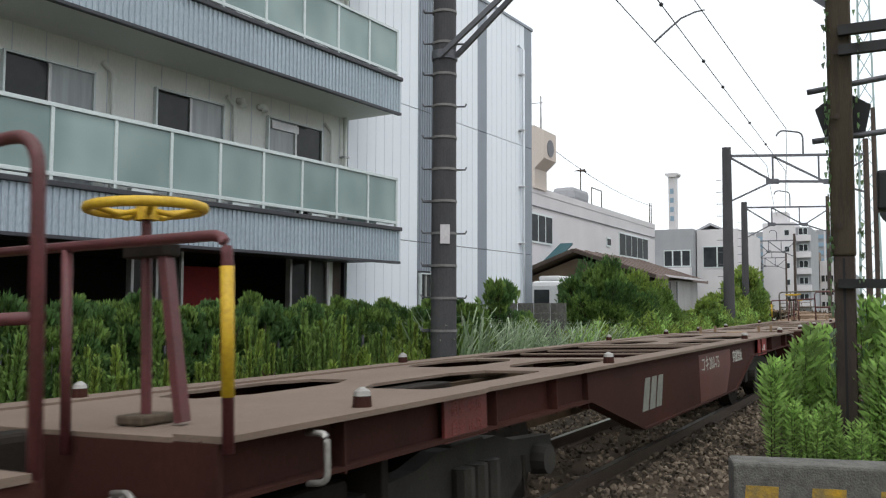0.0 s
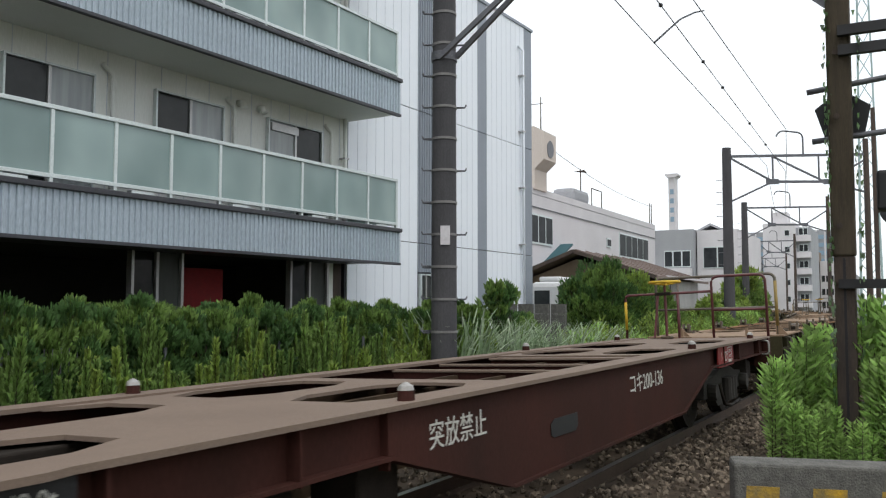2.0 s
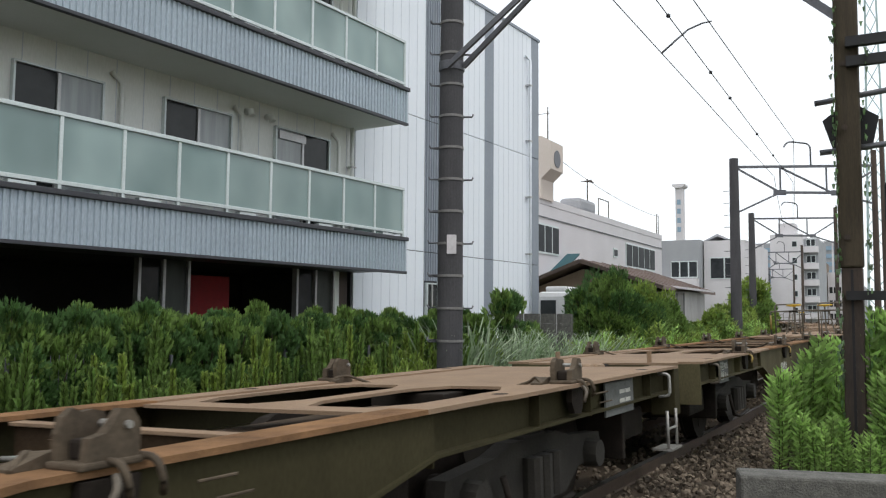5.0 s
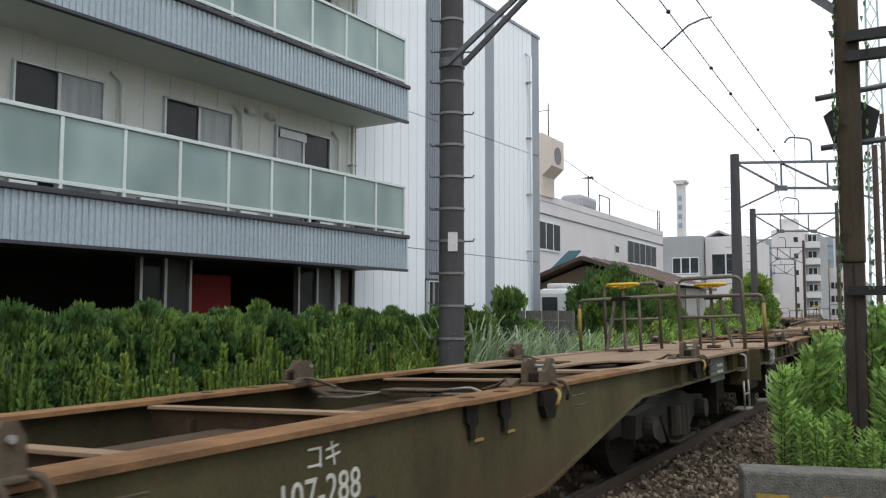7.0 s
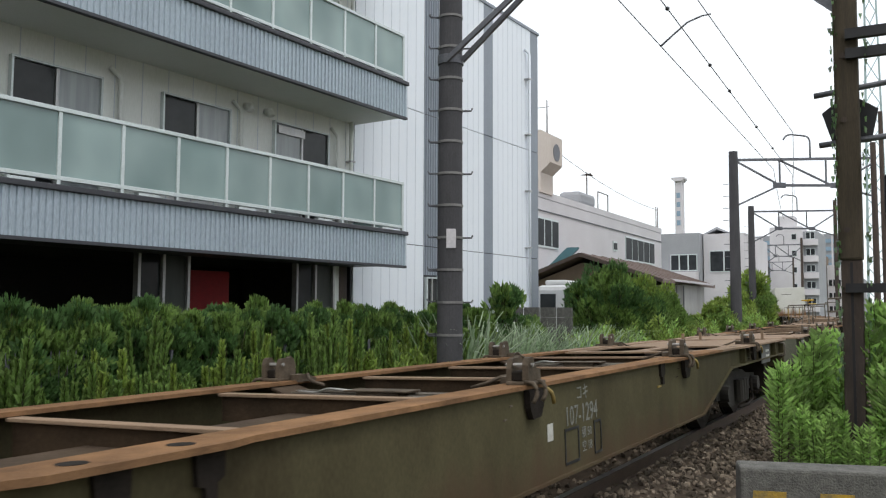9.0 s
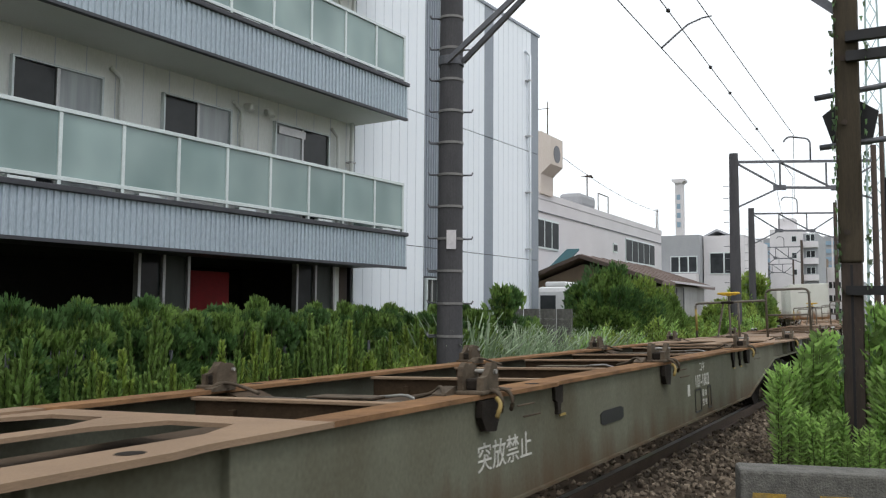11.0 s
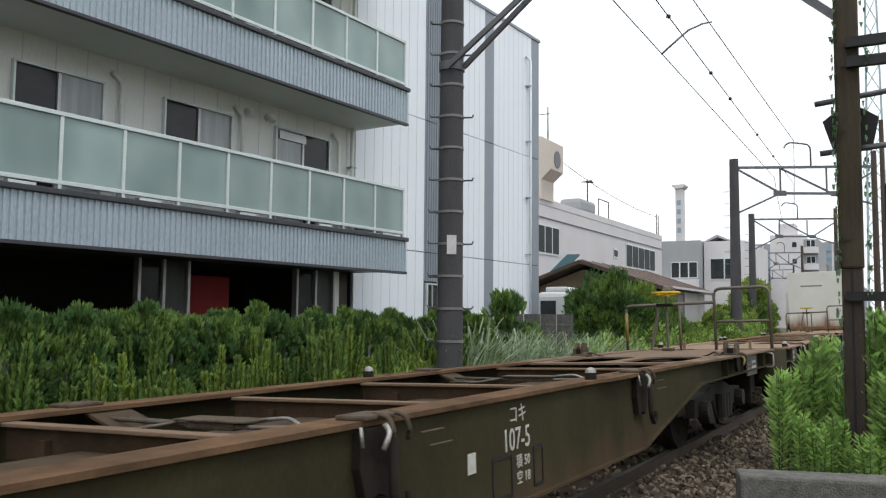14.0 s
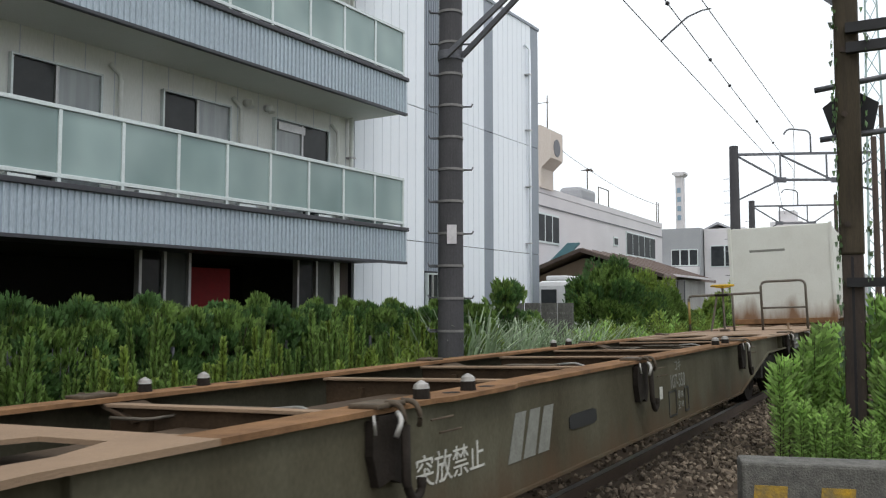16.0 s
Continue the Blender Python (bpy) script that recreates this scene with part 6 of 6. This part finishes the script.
def build_houses():
    h = thing("white_house", None, "white two-storey flat-roofed house with a beige roof tower", "house")
    part("wall", box(B(), -24, -14, 33.0, 53.0, -0.3, 6.3, 0.03), HOUSE_WHITE, h)
    part("parapet", box(B(), -24.0, -13.98, 32.98, 53.02, 6.3, 6.6), HOUSE_WHITE, h)
    part("band", box(B(), -14.02, -13.95, 33.0, 53.0, 5.72, 5.76), GALV, h)
    house_window(h, -14.0, 32.9, 35.4, 4.15, 5.45, 3)
    house_window(h, -14.0, 45.4, 51.2, 4.2, 5.55, 5)
    house_window(h, -14.0, 43.2, 43.9, 4.6, 5.1, 1)
    tower = part("roof_tower", prism(B(), [(-17.0, 6.5), (-13.9, 6.5), (-13.9, 7.35), (-13.45, 7.75), (-13.45, 8.95), (-13.9, 9.2), (-17.0, 9.2)], "y", 33.2, 34.6), BEIGE, h, "beige rendered roof tower")
    part("porthole", rod(B(), (-13.47, 33.9, 8.25), (-13.43, 33.9, 8.25), 0.36, 0.38, 18), GALV, tower, "round opening")
    part("aerial_mast", rod(B(), (-14.0, 34.2, 9.2), (-14.0, 34.2, 10.7), 0.03, 0.02, 6), OLD_STEEL, h)
    part("aerial_arm", rod(B(), (-14.5, 34.2, 10.4), (-13.9, 34.2, 10.4), 0.015, 0.015, 5), OLD_STEEL, h)
    part("water_tank", box(B(), -15.4, -14.2, 39.0, 41.2, 6.6, 7.3, 0.2), HOUSE_GREY, h)
    part("aerial", tube(B(), [(-14.4, 40.4, 6.7), (-14.4, 40.4, 8.4)], 0.03, 6), OLD_STEEL, h)
    for i in range(5):
        part("aerial_bar", rod(B(), (-14.55, 39.9 + i * 0.22, 8.2 + 0.03 * i), (-14.0 - 0.05 * i, 39.9 + i * 0.22, 8.25), 0.018, 0.018, 5), OLD_STEEL, h)
    part("roof_rail", tube(B(), [(-14.1, 41.2, 6.6), (-14.1, 41.2, 7.5), (-14.1, 42.8, 7.5), (-14.1, 42.8, 6.6)], 0.03, 5), OLD_STEEL, h)
    for y in (52.2, 52.6):
        part("aerial_mast", rod(B(), (-14.1, y, 6.6), (-14.1, y, 7.9), 0.035, 0.025, 5), OLD_STEEL, h)

    cable = [Vector((-13.5, 34.4, 8.3)).lerp(Vector((-14.0, 52.4, 7.7)), i / 10) - Vector((0, 0, 1.2 * (i / 10) * (1 - i / 10))) for i in range(11)]
    tagged(part("house_cable", tube(B(), cable, 0.012, 5), WIRE), "thin slack cable from the roof tower", "cable")

    b = thing("brown_house", None, "old low house with a brown tiled gable roof", "house")
    part("wall", box(B(), -13.6, -8.9, 31.0, 39.0, -0.3, 2.45), BROWN_WALL, b)
    part("gable", prism(B(), [(-13.6, 2.45), (-8.9, 2.45), (-11.25, 3.3)], "y", 31.0, 39.0), BROWN_WALL, b)
    roof = part("roof", prism(B(), [(-14.3, 2.32), (-11.15, 3.50), (-8.0, 2.47), (-8.0, 2.60), (-11.15, 3.64), (-14.3, 2.46)], "y", 30.4, 39.4), ROOF_BROWN, b, "brown ribbed roof")
    for i in range(8):
        y = 30.6 + i * 1.2
        part("roof_rib", box_beam((-11.15, y, 3.66), (-8.0, y, 2.62), 0.07, 0.03), ROOF_BROWN, roof)
    part("barge_board", box_beam((-14.3, 30.36, 2.40), (-11.15, 30.36, 3.58), 0.05, 0.13), OLD_STEEL, b)
    part("barge_board", box_beam((-11.15, 30.36, 3.58), (-8.0, 30.36, 2.54), 0.05, 0.13), OLD_STEEL, b)
    part("back_roof", prism(B(), [(33.0, 2.75), (36.5, 4.25), (36.5, 4.33), (33.0, 2.83)], "x", -17.0, -13.4), TEAL, b, "teal sheet roof behind the gable")

    s = thing("shed", None, "weathered grey lean-to shed with a white roof edge", "shed")
    part("wall", box(B(), -9.25, -7.75, 32.6, 36.0, -0.3, 2.45), SHED_GREY, s)
    part("roof", prism(B(), [(-9.4, 2.75), (-7.45, 2.5), (-7.45, 2.58), (-9.4, 2.85)], "y", 32.2, 36.4), HOUSE_WHITE, s, "white corrugated roof")
    for i in range(6):
        part("batten", box(B(), -9.1 + i * 0.26, -9.07 + i * 0.26, 32.57, 32.61, -0.3, 2.4), GALV, s)

    v = thing("camper_van", None, "white van with side windows behind a low wall", "van")
    part("body", box(B(), -10.5, -8.9, 24.6, 28.6, 0.2, 2.25, 0.16), VAN_WHITE, v)
    part("roof_box", box(B(), -10.3, -9.6, 24.9, 27.0, 2.25, 2.42, 0.06), VAN_WHITE, v)
    for x in (-10.05, -9.25):
        part("window", box(B(), x - 0.27, x + 0.24, 24.575, 24.62, 1.55, 1.98, 0.01), WINDOW, v)
    part("lamp", box(B(), -8.99, -8.88, 24.56, 24.64, 1.2, 1.42, 0.01), RED_SIGN, v)
    for y in (25.4, 27.8):
        part("wheel", rod(B(), (-9.1, y, 0.05), (-8.88, y, 0.05), 0.33, 0.33, 16), BLACK_PAINT, v)

    w = thing("block_wall", None, "low grey concrete block wall", "wall")
    for i in range(4):
        for j in range(7):
            part("block", box(B(), -9.5 + i * 0.4, -9.11 + i * 0.4, 20.4 + i * 0.16, 20.55 + i * 0.16, -0.3 + j * 0.265, -0.04 + j * 0.265), CONCRETE, w)

    g = thing("grey_house", None, "grey rendered house with a long window", "house")
    part("wall", box(B(), -19.2, -15.6, 71.0, 82, -0.3, 7.85), HOUSE_GREY, g)
    front_window(g, 71.0, -18.0, -15.8, 4.7, 6.1, 3)
    part("balcony", box(B(), -19.0, -15.7, 70.2, 71.0, 3.6, 4.6), HOUSE_WHITE, g)
    k = thing("white_gable_house", None, "white house with a shallow gable roof", "house")
    part("wall", box(B(), -15.5, -12.2, 72.0, 84, -0.3, 7.8), HOUSE_WHITE, k)
    front_window(k, 72.0, -15.0, -12.7, 4.6, 6.4, 2)
    part("roof", prism(B(), [(-16.6, 8.05), (-15.2, 8.75), (-13.7, 8.0), (-13.7, 7.85), (-15.2, 8.55), (-16.6, 7.9)], "y", 76, 84), HOUSE_GREY, k, "pale grey gable roof")

    c = thing("chimney_tower", None, "slender white tower with blue marks under its cap", "tower")
    part("shaft", box(B(), -29.55, -28.6, 119.5, 121, 0, 19.6), HOUSE_WHITE, c)
    part("cap", prism(B(), [(-29.6, 19.6), (-28.55, 19.6), (-28.2, 19.9), (-28.2, 20.15), (-29.95, 20.15), (-29.95, 19.9)], "y", 119.2, 121.3), HOUSE_WHITE, c)
    for i in range(4):
        z = 17.6 - i * 1.3
        part("mark", box(B(), -29.32, -28.82, 119.45, 119.52, z - 0.36, z + 0.36), BLUE_MARK, c)

    a = thing("apartment_tower", None, "white five-storey apartment house with balconies", "building")
    part("wall", box(B(), -21.4, -16.4, 150, 165, -0.3, 15.3), HOUSE_WHITE, a)
    part("roof_box", box(B(), -20.2, -17.6, 151, 155, 15.3, 17.2), HOUSE_WHITE, a)
    part("wing", box(B(), -16.4, -14.2, 152, 166, -0.3, 14.6), HOUSE_GREY, a, "grey wing with balconies")
    for i in range(5):
        z = 1.2 + i * 2.75
        part("balcony", box(B(), -16.3, -14.1, 150.8, 152, z, z + 1.0), HOUSE_WHITE, a)
        front_window(a, 152.0, -16.0, -14.6, z + 1.1, z + 2.3, 2)
        front_window(a, 150.0, -18.0, -17.2, z + 0.9, z + 1.9, 1)

    for i, (x0, x1, y, z, mat, lab) in enumerate([(-24.5, -21.8, 140, 9.5, HOUSE_GREY, "grey mid-rise house beside the line"), (-19.4, -16.8, 190, 13.0, BROWN_WALL, "brown mid-rise building far down the line"), (-16.6, -13.6, 196, 11.0, HOUSE_WHITE, "pale mid-rise building far down the line"), (-23.0, -20.2, 112, 7.0, HOUSE_WHITE, "pale low house beside the line"), (-13.8, -10.4, 210, 8.5, HOUSE_GREY, "grey building far down the line")]):
        t = thing("far_building", None, lab, "building", "buildings down the line")
        part("wall", box(B(), x0, x1, y, y + 12, -0.3, z), mat, t)
        for r in range(int(z // 2.8)):
            for q in range(3):
                xx = x0 + 0.3 + q * (x1 - x0 - 0.5) / 3
                part("window", box(B(), xx, xx + (x1 - x0) / 5, y - 0.06, y + 0.02, 1.0 + r * 2.8, 2.3 + r * 2.8), WINDOW, t)
    f = thing("apartment_slab", None, "long distant apartment slab with rows of windows", "building")
    part("wall", box(B(), -66, -22, 370, 386, -0.3, 32), HOUSE_GREY, f)
    for r in range(8):
        part("window_band", box(B(), -65.5, -22.5, 369.7, 370.1, 6 + r * 3.2, 7.6 + r * 3.2), BLUE_MARK, f)
    for i in range(14):
        part("pier", box(B(), -65.8 + i * 3.3, -65.2 + i * 3.3, 369.4, 370, -0.3, 32), HOUSE_WHITE, f)
    # buildings beyond and behind the camera, which close the place
    for x, y, w_, d_, z in ((9, -14, 10, 8, 7), (24, 4, 8, 14, 8), (14, 30, 8, 12, 6.5), (-24, -22, 14, 10, 8), (16, 60, 10, 14, 7)):
        t = thing("house", None, "plain rendered house across the street", "house", "houses across the street")
        part("wall", box(B(), x, x + w_, y, y + d_, -0.3, z), HOUSE_WHITE if y > 0 else BEIGE, t)
        part("roof", prism(B(), [(x - 0.4, z), (x + w_ + 0.4, z), (x + w_ / 2, z + 1.8)], "y", y - 0.4, y + d_ + 0.4), ROOF_BROWN, t)
    # pale lattice mast
    m = thing("lattice_mast", None, "pale green steel lattice mast", "mast")
    def corner(i, z):
        q = 0.55 - 0.30 * z / 20
        return Vector((-1.75 + q * (1 if i in (0, 1) else -1), 50 + q * (1 if i in (1, 2) else -1), z))
    for i in range(4):
        part("leg", rod(B(), corner(i, -0.3), corner(i, 20), 0.045, 0.04, 6), MAST_GREEN, m)
    for j in range(16):
        for i in range(4):
            part("lattice_bar", rod(B(), corner(i, j * 1.25), corner((i + 1) % 4, j * 1.25 + 1.25), 0.025, 0.025, 5), MAST_GREEN, m)
    # round signal box and posts on the near side, by the first gantry
    q = thing("signal_mast", None, "dark signal mast with a round lamp head", "signal")
    part("shaft", rod(B(), (-0.75, 26.0, -0.3), (-0.75, 26.0, 7.0), 0.07, 0.06, 10), OLD_STEEL, q)
    part("lamp_head", rod(B(), (-0.3, 25.9, 4.1), (-0.3, 26.2, 4.1), 0.36, 0.36, 20), BLACK_PAINT, q)
    part("lamp_arm", rod(B(), (-0.75, 26.0, 4.1), (-0.3, 26.0, 4.1), 0.04, 0.04, 8), OLD_STEEL, q)
    n = thing("marker_post", None, "yellow and black marker post by the track", "post")
    part("shaft", rod(B(), (-1.9, 30, -0.3), (-1.9, 30, 2.6), 0.06, 0.06, 8), OLD_STEEL, n)
    part("board", box(B(), -2.0, -1.8, 29.9, 29.94, 1.3, 2.4), YELLOW, n, "yellow board")


build_houses()


# ---- the containers on the last wagons ----
def container(wagon_entry, y):
    c = thing("freight_container", None, "off-white twelve-foot freight container, rust-streaked, on a flat wagon", "container", "freight containers")
    bm = box(B(), -1.2, 1.2, -1.82, 1.82, 0.12, 2.5, 0.02)
    body = part("body", bm, CONTAINER, c)
    for sx in (-1, 1):
        for sy in (-1, 1):
            part("corner_post", box(B(), sx * 1.19 - 0.04, sx * 1.19 + 0.04, sy * 1.80 - 0.045, sy * 1.80 + 0.045, 0.06, 2.52, 0.008), CONTAINER, c)
        for i in range(13):
            yy = -1.62 + i * 0.27
            part("rib", box(B(), sx * 1.2 - 0.025, sx * 1.2 + 0.025, yy - 0.05, yy + 0.05, 0.22, 2.4, 0.012), CONTAINER, body)
    for y in (-1.85, 1.72):
        part("base_rail", box(B(), -1.2, 1.2, y, y + 0.13, 0.05, 0.18, 0.01), RUST_EDGE, c, "rusty base rail")
    part("lettering", box(B(), -0.72, 0.12, -1.824, -1.815, 1.87, 1.93), FADED_PAINT, c)
    return c, y


CARGO = [(9, -3.6), (9, 0.15), (9, 3.9), (10, -7.4), (10, -3.7), (10, 0.0), (10, 3.7)]


def motions():
    times = [i * 0.5 for i in range(33)]
    spins = [i / 15 for i in range(241)]
    def wagon_pose(S, bc):
        a, b = line_at(S - bc), line_at(S + bc)
        h = math.degrees(math.atan2(-(b[0] - a[0]), b[1] - a[1]))
        return pose((a[0] + b[0]) / 2, (a[1] + b[1]) / 2, LIFT, 0, CANT, h)
    for w, sets, bc, mid, rear in TRAIN:
        flip = Matrix.Identity(4) if rear else pose(0, 0, 0, 0, 0, 180)
        walk(w, [(t, wagon_pose(mid - run(t), bc) @ flip) for t in times])
        sign = 1 if rear else -1
        for ws in sets:
            home = ws.location.copy()
            walk(ws, [(t, pose(home.x, home.y, home.z, sign * math.degrees(run(t) / 0.43) % 360, 0, 0)) for t in spins])
    for c, (k, y) in BOXES:
        w, sets, bc, mid, rear = TRAIN[k]
        walk(c, [(t, wagon_pose(mid - run(t), bc) @ pose(0, y, 0.97)) for t in times])


BOXES = []
for k, y in CARGO:
    BOXES.append((container(None, y)[0], (k, y)))
for front, length, kind, rear, beam, deck, pipe, number, pins, clamps in SPEC:
    w, sets, bc = flat_wagon(front, length, kind, rear, beam, deck, pipe, number, RED_LABEL if kind == "short" else OLIVE_LABEL, pins, clamps, "wagons of the train")
    TRAIN.append((w, sets, bc, front + length / 2, rear))
    if number in ("107-550", "200-75"):
        for flip in (False, True):
            company_mark(w, -2.74 if kind == "long" else -1.63, 1.031, FADED_PAINT, flip)
motions()
